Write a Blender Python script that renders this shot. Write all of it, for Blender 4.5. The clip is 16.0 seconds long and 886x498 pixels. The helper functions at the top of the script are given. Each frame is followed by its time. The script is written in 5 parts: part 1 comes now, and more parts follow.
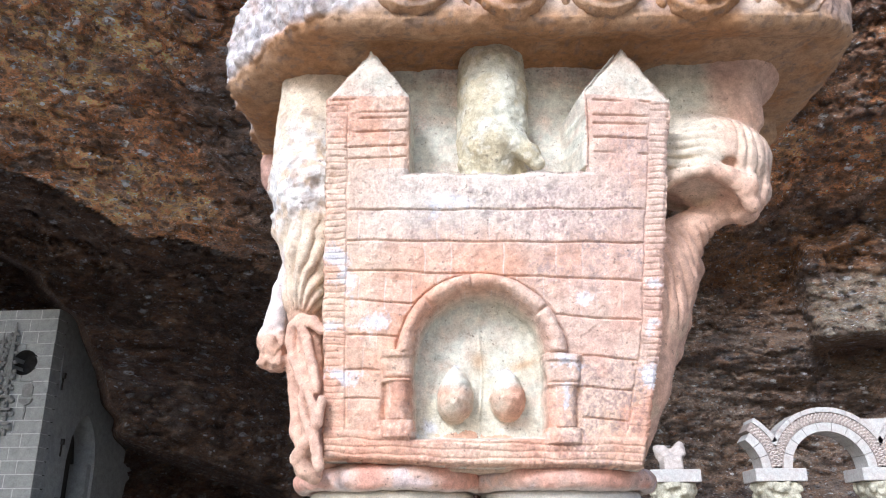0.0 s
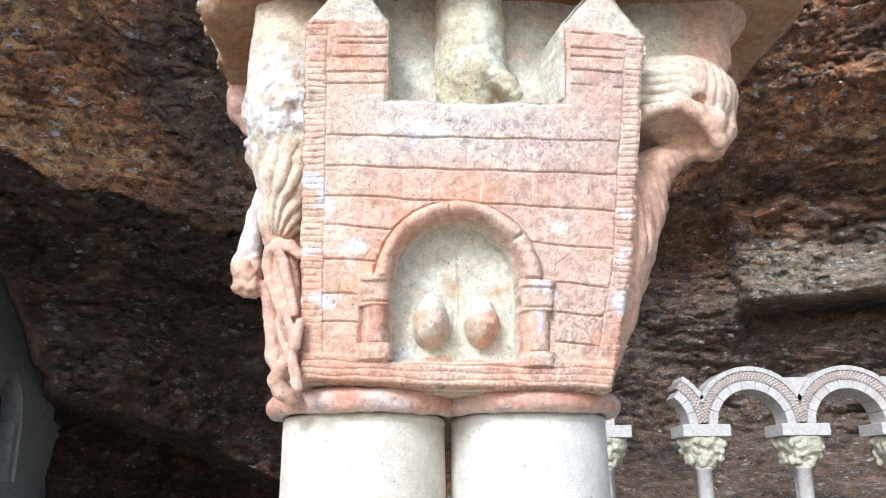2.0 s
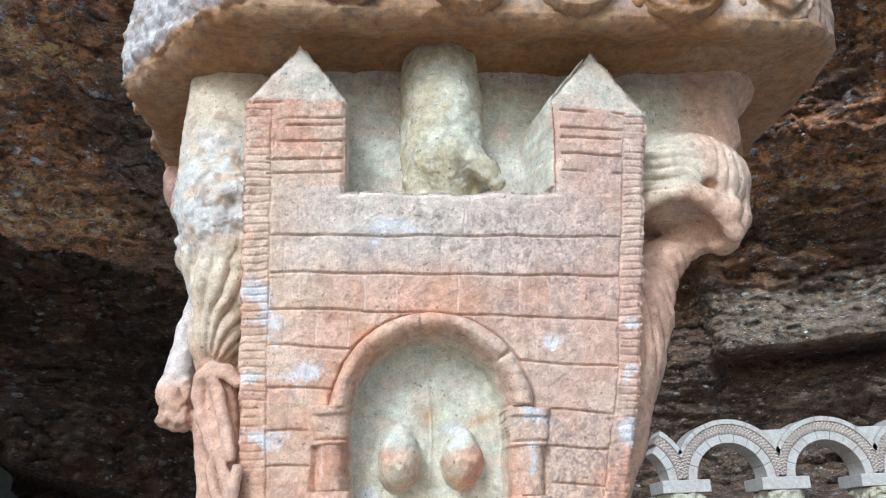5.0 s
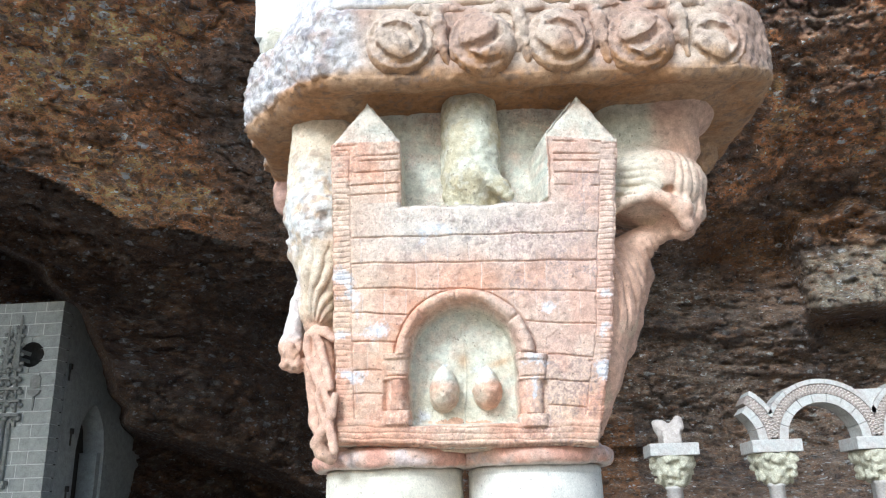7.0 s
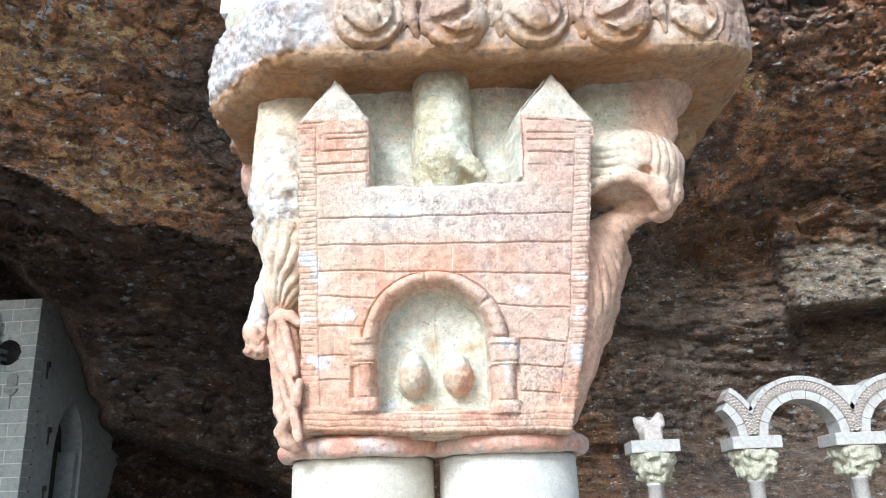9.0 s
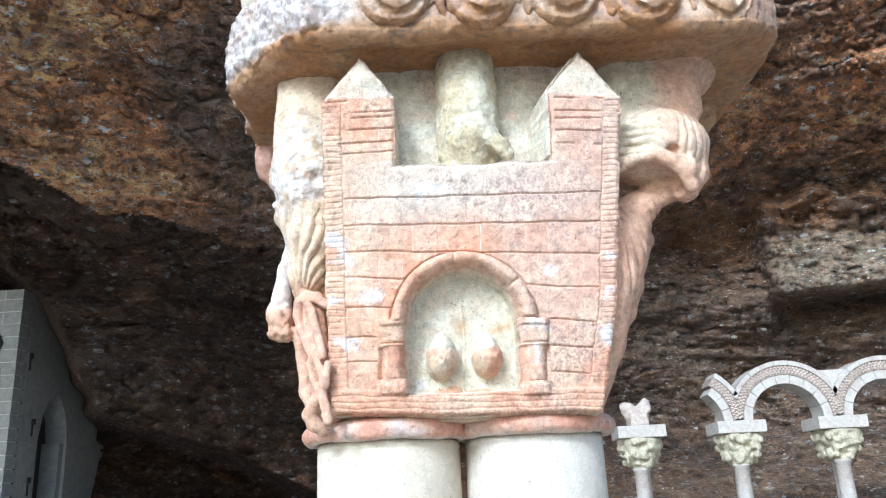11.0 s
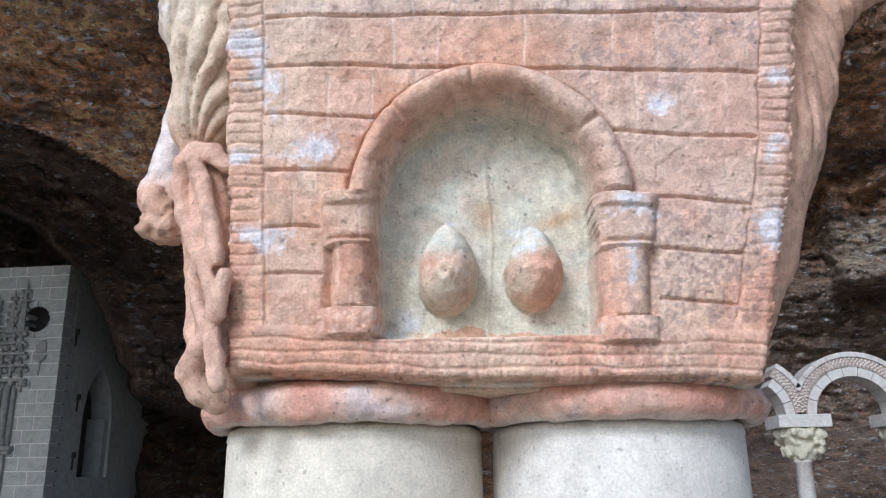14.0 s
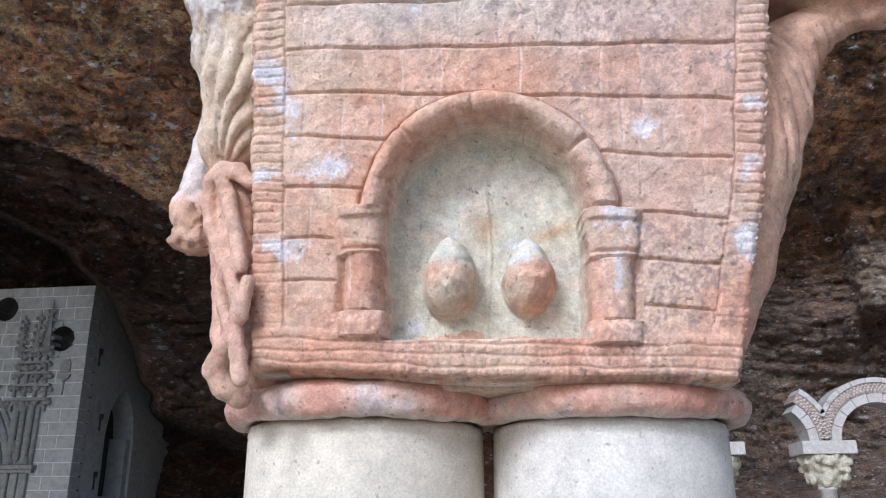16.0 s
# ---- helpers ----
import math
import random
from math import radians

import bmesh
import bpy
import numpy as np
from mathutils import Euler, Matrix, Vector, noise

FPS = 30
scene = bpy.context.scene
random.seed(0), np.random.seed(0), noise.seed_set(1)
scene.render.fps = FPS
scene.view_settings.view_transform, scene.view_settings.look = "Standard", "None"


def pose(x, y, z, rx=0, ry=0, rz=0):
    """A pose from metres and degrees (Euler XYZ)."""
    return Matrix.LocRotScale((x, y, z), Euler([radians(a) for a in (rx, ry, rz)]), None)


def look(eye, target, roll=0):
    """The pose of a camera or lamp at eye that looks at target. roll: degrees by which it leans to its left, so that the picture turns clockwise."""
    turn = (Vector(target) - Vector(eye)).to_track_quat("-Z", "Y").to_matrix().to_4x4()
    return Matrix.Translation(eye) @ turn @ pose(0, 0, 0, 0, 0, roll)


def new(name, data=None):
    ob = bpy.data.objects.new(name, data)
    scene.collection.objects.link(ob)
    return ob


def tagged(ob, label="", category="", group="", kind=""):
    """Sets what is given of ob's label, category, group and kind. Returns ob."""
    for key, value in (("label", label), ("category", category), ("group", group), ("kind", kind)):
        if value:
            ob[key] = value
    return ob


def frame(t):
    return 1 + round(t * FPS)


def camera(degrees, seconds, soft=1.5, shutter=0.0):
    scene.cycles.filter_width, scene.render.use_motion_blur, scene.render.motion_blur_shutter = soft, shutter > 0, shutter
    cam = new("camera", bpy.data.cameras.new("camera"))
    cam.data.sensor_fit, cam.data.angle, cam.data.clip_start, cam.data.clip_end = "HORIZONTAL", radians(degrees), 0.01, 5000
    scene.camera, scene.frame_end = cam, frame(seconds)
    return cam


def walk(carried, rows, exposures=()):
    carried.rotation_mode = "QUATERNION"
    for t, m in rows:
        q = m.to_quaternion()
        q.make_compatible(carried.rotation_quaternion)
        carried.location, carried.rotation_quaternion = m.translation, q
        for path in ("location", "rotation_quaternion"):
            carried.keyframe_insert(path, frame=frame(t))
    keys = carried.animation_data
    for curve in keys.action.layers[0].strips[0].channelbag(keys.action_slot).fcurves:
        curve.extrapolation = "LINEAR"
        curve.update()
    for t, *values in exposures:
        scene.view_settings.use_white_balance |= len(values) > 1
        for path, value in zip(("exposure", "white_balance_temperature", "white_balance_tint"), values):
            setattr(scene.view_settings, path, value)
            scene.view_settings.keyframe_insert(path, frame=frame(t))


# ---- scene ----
cam = camera(58.0, 16.0, soft=1.1)
PATH = [
    (0, (0.02, -0.751, 1.61), (-0.147, 1.126, 2.278), -0.2),
    (0.5, (-0.026, -0.777, 1.596), (-0.135, 1.106, 2.259), -0.4),
    (1, (-0.035, -0.793, 1.6), (-0.066, 1.096, 2.255), -1.1),
    (1.5, (-0.03, -0.785, 1.581), (-0.052, 1.117, 2.198), -0.0),
    (2, (-0.019, -0.751, 1.575), (-0.036, 1.164, 2.15), -0.6),
    (2.5, (-0.027, -0.748, 1.603), (-0.035, 1.148, 2.24), -0.9),
    (3, (-0.03, -0.753, 1.658), (-0.04, 1.108, 2.391), -1.1),
    (3.5, (-0.024, -0.655, 1.729), (-0.076, 1.161, 2.566), 0.0),
    (4, (-0.004, -0.522, 1.755), (-0.011, 1.308, 2.564), -0.6),
    (4.5, (-0.01, -0.53, 1.741), (-0.043, 1.302, 2.542), -0.8),
    (5, (-0.017, -0.639, 1.668), (0.039, 1.235, 2.366), -2.2),
    (7.5, (0.071, -0.928, 1.598), (-0.122, 0.964, 2.217), -1.6),
    (8, (0.083, -0.908, 1.603), (-0.1, 0.987, 2.218), -1.6),
    (8.5, (0.076, -0.889, 1.593), (-0.076, 1.006, 2.214), -1.7),
    (11, (0.009, -0.873, 1.585), (-0.077, 1.036, 2.174), -2.6),
    (11.5, (0.028, -0.71, 1.591), (-0.181, 1.189, 2.184), -1.2),
    (12, (0.009, -0.543, 1.603), (-0.291, 1.342, 2.201), -1.1),
    (12.5, (0.007, -0.448, 1.609), (-0.236, 1.465, 2.141), -1.5),
    (13, (0.004, -0.437, 1.609), (-0.233, 1.476, 2.141), -1.1),
    (13.5, (0.007, -0.426, 1.614), (-0.198, 1.487, 2.161), -1.1),
    (14, (0.009, -0.425, 1.614), (-0.198, 1.484, 2.174), -0.8),
    (14.5, (0.003, -0.437, 1.613), (-0.231, 1.466, 2.181), -0.3),
    (15, (0.007, -0.425, 1.615), (-0.197, 1.482, 2.183), -0.5),
    (15.5, (0.011, -0.412, 1.614), (-0.187, 1.497, 2.178), -0.9),
    (16, (0.025, -0.465, 1.593), (-0.231, 1.421, 2.208), -0.1),
]
walk(cam, [(t, look(eye, target, roll)) for t, eye, target, roll in PATH], [(0.0, 0.66, 5200, 12), (2.5, 0.64, 5150, 6), (3.5, 0.40, 5000, 3), (4.5, 0.24, 4950, 2), (5.0, 0.20, 5000, 2), (8.0, 0.74, 5050, 2), (11.0, 0.71, 5050, 3), (12.0, 0.52, 5050, 4), (12.5, 0.32, 5050, 5), (14.5, 0.05, 5060, 10), (16.0, 0.10, 5080, 12)])

# world: bright overcast sky, open on the camera's side
world = bpy.data.worlds.new("sky")
scene.world = world
world.use_nodes = True
wn = world.node_tree
sky = wn.nodes.new("ShaderNodeTexSky")
sky.sky_type = "NISHITA"
sky.sun_disc = False
sky.sun_elevation, sky.sun_rotation = radians(32), radians(200)
sky.air_density, sky.dust_density, sky.ozone_density = 1.0, 3.0, 1.0
wn.links.new(sky.outputs[0], wn.nodes["Background"].inputs[0])
wn.nodes["Background"].inputs[1].default_value = 0.15

sun = new("sun", bpy.data.lights.new("sun", "SUN"))
sun.data.energy, sun.data.angle, sun.data.color = 2.3, radians(16), (1.0, 0.98, 0.96)
sun.matrix_world = look((-4.0, -9.0, 8.1), (0, 0, 2))


# ---- small toolkit -------------------------------------------------------
def hashed(i, j, k, s):
    h = (i * 374761393 + j * 668265263 + k * 2147483647 + s * 974634777) & 0xFFFFFFFF
    h = ((h ^ (h >> 13)) * 1274126177) & 0xFFFFFFFF
    return ((h ^ (h >> 16)) & 0xFFFF) / 65535.0


def vnoise(x, y, z, s=0):
    """Smooth value noise, -1 to 1, cell size 1."""
    x, y, z = np.broadcast_arrays(np.asarray(x, float), np.asarray(y, float), np.asarray(z, float))
    i, j, k = (np.floor(a).astype(np.int64) for a in (x, y, z))
    u, v, w = (a - b for a, b in ((x, i), (y, j), (z, k)))
    u, v, w = (a * a * (3 - 2 * a) for a in (u, v, w))
    out = 0
    for a in (0, 1):
        for b in (0, 1):
            for c in (0, 1):
                out = out + (u if a else 1 - u) * (v if b else 1 - v) * (w if c else 1 - w) * hashed(i + a, j + b, k + c, s)
    return out * 2 - 1


def fbm(x, y, z, octaves=4, s=0, gain=0.5):
    out, amp = 0, 1.0
    for o in range(octaves):
        f = 2.03 ** o
        out = out + amp * vnoise(x * f + 7.1 * o, y * f - 3.7 * o, z * f + 1.3 * o, s + o)
        amp *= gain
    return out


def cells(x, y, z, s=0):
    """Cellular noise: distance to the nearest point, to the next one, and a random number for the cell."""
    i, j, k = (np.floor(a).astype(np.int64) for a in (x, y, z))
    d1, d2, who = np.full(x.shape, 9.0), np.full(x.shape, 9.0), np.zeros(x.shape)
    for a in (-1, 0, 1):
        for b in (-1, 0, 1):
            for c in (-1, 0, 1):
                p, q, r = i + a, j + b, k + c
                d = np.sqrt((p + hashed(p, q, r, s) - x) ** 2 + (q + hashed(p, q, r, s + 1) - y) ** 2 + (r + hashed(p, q, r, s + 2) - z) ** 2)
                near = d < d1
                d2 = np.where(near, d1, np.minimum(d2, d))
                who = np.where(near, hashed(p, q, r, s + 3), who)
                d1 = np.where(near, d, d1)
    return d1, d2, who


def step(a, b, x):
    t = np.clip((x - a) / (b - a), 0, 1)
    return t * t * (3 - 2 * t)


def blend(c, d, m):
    m = np.clip(m, 0, 1)[..., None]
    return np.asarray(c) * (1 - m) + np.asarray(d) * m


def mesh_part(name, verts, faces, mat, parent=None, label="", cols=None, smooth=True):
    me = bpy.data.meshes.new(name)
    verts, faces = np.asarray(verts, np.float32), np.asarray(faces, np.int32)
    n, k = faces.shape
    me.vertices.add(len(verts))
    me.vertices.foreach_set("co", verts.ravel())
    me.loops.add(n * k)
    me.loops.foreach_set("vertex_index", faces.ravel())
    me.polygons.add(n)
    me.polygons.foreach_set("loop_start", np.arange(0, n * k, k, dtype=np.int32))
    me.polygons.foreach_set("loop_total", np.full(n, k, np.int32))
    me.polygons.foreach_set("use_smooth", np.full(n, smooth))
    me.update(calc_edges=True)
    me.validate()
    if cols is not None:
        at = me.color_attributes.new("tone", "FLOAT_COLOR", "POINT")
        at.data.foreach_set("color", np.c_[np.clip(cols, 0, 1), np.ones(len(cols))].astype(np.float32).ravel())
    me.materials.append(mat)
    ob = new(name, me)
    ob.parent = parent
    if label:
        tagged(ob, label)
    return ob


def part(name, bm, mat, parent=None, label="", smooth=False):
    bmesh.ops.recalc_face_normals(bm, faces=bm.faces)
    me = bpy.data.meshes.new(name)
    bm.to_mesh(me)
    bm.free()
    if smooth:
        me.polygons.foreach_set("use_smooth", np.full(len(me.polygons), True))
    me.materials.append(mat)
    ob = new(name, me)
    ob.parent = parent
    if label:
        tagged(ob, label)
    return ob


def box(bm, lo, hi, bevel=0.0):
    size, mid = [b - a for a, b in zip(lo, hi)], [(a + b) / 2 for a, b in zip(lo, hi)]
    made = bmesh.ops.create_cube(bm, size=1, matrix=Matrix.Translation(mid) @ Matrix.Diagonal((*size, 1)))
    if bevel:
        edges = list({e for v in made["verts"] for e in v.link_edges})
        bmesh.ops.bevel(bm, geom=edges, offset=bevel, segments=2, affect="EDGES", profile=0.6)
    return bm


def lathe(profile, steps=32, wobble=0.0, seed=0):
    """Verts and quads of a turned form from (radius, height) pairs, about z."""
    r, h = np.array([p[0] for p in profile]), np.array([p[1] for p in profile])
    a = np.linspace(0, 2 * np.pi, steps, endpoint=False)
    x, y, z = r[:, None] * np.cos(a), r[:, None] * np.sin(a), np.repeat(h[:, None], steps, 1)
    if wobble:
        d = 1 + wobble * fbm(x * 25, y * 25, z * 25, 3, seed)
        x, y = x * d, y * d
    i, j = np.meshgrid(np.arange(len(r) - 1), np.arange(steps), indexing="ij")
    n = (j + 1) % steps
    quads = np.stack([i * steps + j, i * steps + n, (i + 1) * steps + n, (i + 1) * steps + j], -1).reshape(-1, 4)
    return np.stack([x, y, z], -1).reshape(-1, 3), quads


class Carving:
    """A block of stone as a distance field on a grid, shaped by adding and cutting, and turned into a mesh."""

    def __init__(self, lo, hi, h):
        self.lo, self.h = np.array(lo, float), h
        self.ax = [np.arange(a, b + h, h) for a, b in zip(lo, hi)]
        self.f = np.full([len(a) for a in self.ax], 1.0, np.float32)

    def _at(self, lo, hi):
        s = tuple(slice(max(0, int(np.searchsorted(a, l))), min(len(a), int(np.searchsorted(a, u)) + 1)) for a, l, u in zip(self.ax, lo, hi))
        return s, self.ax[0][s[0]][:, None, None], self.ax[1][s[1]][None, :, None], self.ax[2][s[2]][None, None, :]

    def merge(self, fn, lo=None, hi=None, k=0.006, cut=False):
        lo = [a[0] for a in self.ax] if lo is None else lo
        hi = [a[-1] for a in self.ax] if hi is None else hi
        s, x, y, z = self._at(lo, hi)
        d, f = fn(x, y, z), self.f[s]
        if d.size == 0 or f.size == 0:
            return self
        if cut:
            d, f = d, -f
            t = np.clip(0.5 + 0.5 * (d - f) / k, 0, 1)
            self.f[s] = -(d * (1 - t) + f * t - k * t * (1 - t))
        else:
            t = np.clip(0.5 + 0.5 * (d - f) / k, 0, 1)
            self.f[s] = d * (1 - t) + f * t - k * t * (1 - t)
        return self

    def ball(self, c, r, k=0.006, cut=False, turn=0.0):
        """An ellipsoid; turn: degrees about the y axis."""
        r = np.array(r if np.ndim(r) else (r, r, r), float)
        ca, sa = math.cos(radians(turn)), math.sin(radians(turn))

        def fn(x, y, z):
            x, y, z = x - c[0], y - c[1], z - c[2]
            u, w = x * ca + z * sa, z * ca - x * sa
            return (np.sqrt((u / r[0]) ** 2 + (y / r[1]) ** 2 + (w / r[2]) ** 2) - 1) * r.min()
        m = r.max() + 3 * k
        return self.merge(fn, np.array(c) - m, np.array(c) + m, k, cut)

    def rope(self, pts, k=0.004, cut=False):
        """A tube along (x, y, z, radius) points."""
        for a, b in zip(pts, pts[1:]):
            a, b = np.array(a, float), np.array(b, float)
            v = b[:3] - a[:3]
            q = max(float(v @ v), 1e-12)

            def fn(x, y, z):
                t = np.clip(((x - a[0]) * v[0] + (y - a[1]) * v[1] + (z - a[2]) * v[2]) / q, 0, 1)
                return np.sqrt((x - a[0] - t * v[0]) ** 2 + (y - a[1] - t * v[1]) ** 2 + (z - a[2] - t * v[2]) ** 2) - (a[3] + t * (b[3] - a[3]))
            m = max(a[3], b[3]) + 3 * k
            self.merge(fn, np.minimum(a, b)[:3] - m, np.maximum(a, b)[:3] + m, k, cut)
        return self

    def block(self, lo, hi, r=0.008, k=0.006, cut=False):
        lo, hi = np.array(lo, float), np.array(hi, float)
        c, e = (lo + hi) / 2, (hi - lo) / 2 - r

        def fn(x, y, z):
            p = [np.abs(x - c[0]) - e[0], np.abs(y - c[1]) - e[1], np.abs(z - c[2]) - e[2]]
            out = np.sqrt(sum(np.maximum(a, 0) ** 2 for a in p))
            return out + np.minimum(np.maximum(np.maximum(p[0], p[1]), p[2]), 0) - r
        return self.merge(fn, lo - 3 * k - r, hi + 3 * k + r, k, cut)

    def net(self):
        """Surface net of the zero level: verts, quads, outward normals."""
        f = self.f
        f[0], f[-1] = 1, 1
        f[:, 0], f[:, -1] = 1, 1
        f[:, :, 0], f[:, :, -1] = 1, 1
        n = np.array(f.shape) - 1
        ins = f < 0
        cnt = np.zeros(n, np.int8)
        for a in (0, 1):
            for b in (0, 1):
                for c in (0, 1):
                    cnt += ins[a:a + n[0], b:b + n[1], c:c + n[2]]
        cell = np.argwhere((cnt > 0) & (cnt < 8))
        idx = np.full(n, -1, np.int64)
        idx[tuple(cell.T)] = np.arange(len(cell))
        total, times = np.zeros((len(cell), 3)), np.zeros(len(cell))
        corners = [(a, b, c) for a in (0, 1) for b in (0, 1) for c in (0, 1)]
        val = {q: f[tuple((cell + q).T)] for q in corners}
        for p in corners:
            for axis in range(3):
                if p[axis] == 0:
                    q = tuple(v + (m == axis) for m, v in enumerate(p))
                    a, b = val[p], val[q]
                    on = (a < 0) != (b < 0)
                    t = np.where(on, a / np.where(on, a - b, 1), 0)
                    at = np.repeat(np.array(p, float)[None], len(cell), 0)
                    at[:, axis] += t
                    total += at * on[:, None]
                    times += on
        verts = self.lo + (cell + total / times[:, None]) * self.h
        quads = []
        for axis in range(3):
            lowsl = [slice(1, -1)] * 3
            lowsl[axis] = slice(0, -1)
            hisl = list(lowsl)
            hisl[axis] = slice(1, None)
            a, b = ins[tuple(lowsl)], ins[tuple(hisl)]
            e = np.argwhere(a != b)
            flip = b[tuple(e.T)]
            base = e + 1
            base[:, axis] -= 1
            o1, o2 = [m for m in range(3) if m != axis]
            ring = []
            for d1, d2 in ((-1, -1), (0, -1), (0, 0), (-1, 0)):
                c = base.copy()
                c[:, o1] += d1
                c[:, o2] += d2
                ring.append(idx[tuple(c.T)])
            ring = np.stack(ring, 1)
            if axis == 1:
                flip = ~flip
            ring[flip] = ring[flip][:, ::-1]
            quads.append(ring)
        quads = np.concatenate(quads)
        nrm = np.zeros_like(verts)
        fn = np.cross(verts[quads[:, 2]] - verts[quads[:, 0]], verts[quads[:, 3]] - verts[quads[:, 1]])
        for m in range(4):
            np.add.at(nrm, quads[:, m], fn)
        nrm /= np.maximum(np.linalg.norm(nrm, axis=1, keepdims=True), 1e-12)
        return verts, quads, nrm


# ---- materials -----------------------------------------------------------
def material(name, rough=0.85):
    m = bpy.data.materials.new(name)
    m.use_nodes = True
    bsdf = m.node_tree.nodes["Principled BSDF"]
    bsdf.inputs["Roughness"].default_value = rough
    bsdf.inputs["Specular IOR Level"].default_value = 0.25
    return m, m.node_tree, bsdf


def node(nt, kind, **inputs):
    n = nt.nodes.new(kind)
    for k, v in inputs.items():
        n.inputs[k.replace("_", " ")].default_value = v
    return n


def mixed(nt, kind, a, b, fac):
    n = nt.nodes.new("ShaderNodeMix")
    n.data_type, n.blend_type = "RGBA", kind
    for sock, v in ((n.inputs[0], fac), (n.inputs[6], a), (n.inputs[7], b)):
        if isinstance(v, bpy.types.NodeSocket):
            nt.links.new(v, sock)
        elif isinstance(v, tuple):
            sock.default_value = (*v, 1)
        else:
            sock.default_value = v
    return n.outputs[2]


def ramp(nt, sock, lo, hi, a=0.0, b=1.0):
    n = nt.nodes.new("ShaderNodeMapRange")
    n.inputs[1].default_value, n.inputs[2].default_value, n.inputs[3].default_value, n.inputs[4].default_value = lo, hi, a, b
    nt.links.new(sock, n.inputs[0])
    return n.outputs[0]


def stone(name, colour=None, grain=900.0, stain=14.0, contrast=0.35, speck=(0.12, 0.09, 0.07), specks=0.35, bump=0.35, depth=0.0006, second=None):
    """Cut stone: a colour (or the mesh's own tones), blotches, grain and dark specks, with fine relief."""
    m, nt, bsdf = material(name)
    geo = nt.nodes.new("ShaderNodeTexCoord")
    where = geo.outputs["Object"]
    if colour is None:
        at = nt.nodes.new("ShaderNodeVertexColor")
        at.layer_name = "tone"
        base = at.outputs[0]
    else:
        rgb = nt.nodes.new("ShaderNodeRGB")
        rgb.outputs[0].default_value = (*colour, 1)
        base = rgb.outputs[0]

    def noise_at(scale, detail=4.0, rough=0.6):
        n = node(nt, "ShaderNodeTexNoise", Scale=scale, Detail=detail, Roughness=rough)
        nt.links.new(where, n.inputs["Vector"])
        return n.outputs[0]
    blot = noise_at(stain)
    if second:
        base = mixed(nt, "MIX", base, second, ramp(nt, blot, 0.45, 0.62, 0, 0.8))
    fine = noise_at(grain, 3.0, 0.7)
    mid = noise_at(stain * 6, 5.0, 0.65)
    base = mixed(nt, "MULTIPLY", base, mixed(nt, "MIX", (1 - contrast,) * 3, (1 + contrast * 0.6,) * 3, ramp(nt, mid, 0.3, 0.7)), 1.0)
    base = mixed(nt, "MULTIPLY", base, mixed(nt, "MIX", (0.82, 0.80, 0.78), (1.14, 1.13, 1.12), ramp(nt, fine, 0.3, 0.7)), 1.0)
    dots = noise_at(grain * 0.35, 2.0, 0.5)
    base = mixed(nt, "MIX", base, speck, ramp(nt, dots, 0.66, 0.74, 0, specks))
    nt.links.new(base, bsdf.inputs["Base Color"])
    b = node(nt, "ShaderNodeBump", Strength=bump, Distance=depth)
    both = nt.nodes.new("ShaderNodeMath")
    both.operation = "ADD"
    nt.links.new(fine, both.inputs[0])
    nt.links.new(mid, both.inputs[1])
    nt.links.new(both.outputs[0], b.inputs["Height"])
    nt.links.new(b.outputs[0], bsdf.inputs["Normal"])
    return m


CARVED = stone("carved_sandstone", None, grain=600, stain=16, contrast=0.32, specks=0.6, bump=0.75, depth=0.0012)
SHAFT = stone("pale_shaft_stone", (0.63, 0.57, 0.45), grain=600, stain=9, contrast=0.2, specks=0.45, bump=0.6, depth=0.0012, second=(0.60, 0.54, 0.43))
SHAFT2 = stone("pale_grey_shaft_stone", (0.62, 0.58, 0.50), grain=600, stain=9, contrast=0.2, specks=0.45, bump=0.6, depth=0.0012, second=(0.57, 0.535, 0.47))
WHITE = stone("new_white_stone", (0.72, 0.71, 0.67), grain=300, stain=4, contrast=0.08, specks=0.1, bump=0.3, depth=0.001)
ARCADE = stone("arcade_stone", (0.46, 0.445, 0.41), grain=60, stain=3, contrast=0.2, specks=0.15, bump=0.4, depth=0.004, second=(0.42, 0.37, 0.33))
STUD = stone("chequer_stud_stone", (0.47, 0.41, 0.36), grain=60, stain=3, contrast=0.2, bump=0.4, depth=0.004)
CHEQUER = stone("chequer_stone", (0.31, 0.255, 0.22), grain=60, stain=3, contrast=0.3, bump=0.4, depth=0.004)
OLDCAP = stone("weathered_capital_stone", (0.46, 0.43, 0.32), grain=50, stain=7, contrast=0.4, specks=0.4, bump=0.6, depth=0.01)
ASHLAR = stone("grey_ashlar", (0.42, 0.43, 0.40), grain=40, stain=1.3, contrast=0.22, specks=0.2, bump=0.4, depth=0.006, second=(0.38, 0.39, 0.38))
MORTAR = stone("lime_mortar", (0.68, 0.69, 0.66), grain=60, stain=3, contrast=0.1, bump=0.3, depth=0.004)
TRACERY = stone("grey_carved_tracery", (0.30, 0.30, 0.28), grain=50, stain=2, contrast=0.3, bump=0.5, depth=0.006)
# near-black: painted shade of the openings, also the chapel roof and iron stubs
DARK = stone("painted_shade_and_iron", (0.06, 0.055, 0.05), grain=30, stain=2, contrast=0.3)
PAVING = stone("worn_paving", (0.38, 0.35, 0.30), grain=40, stain=1.5, contrast=0.3, bump=0.4, depth=0.01)


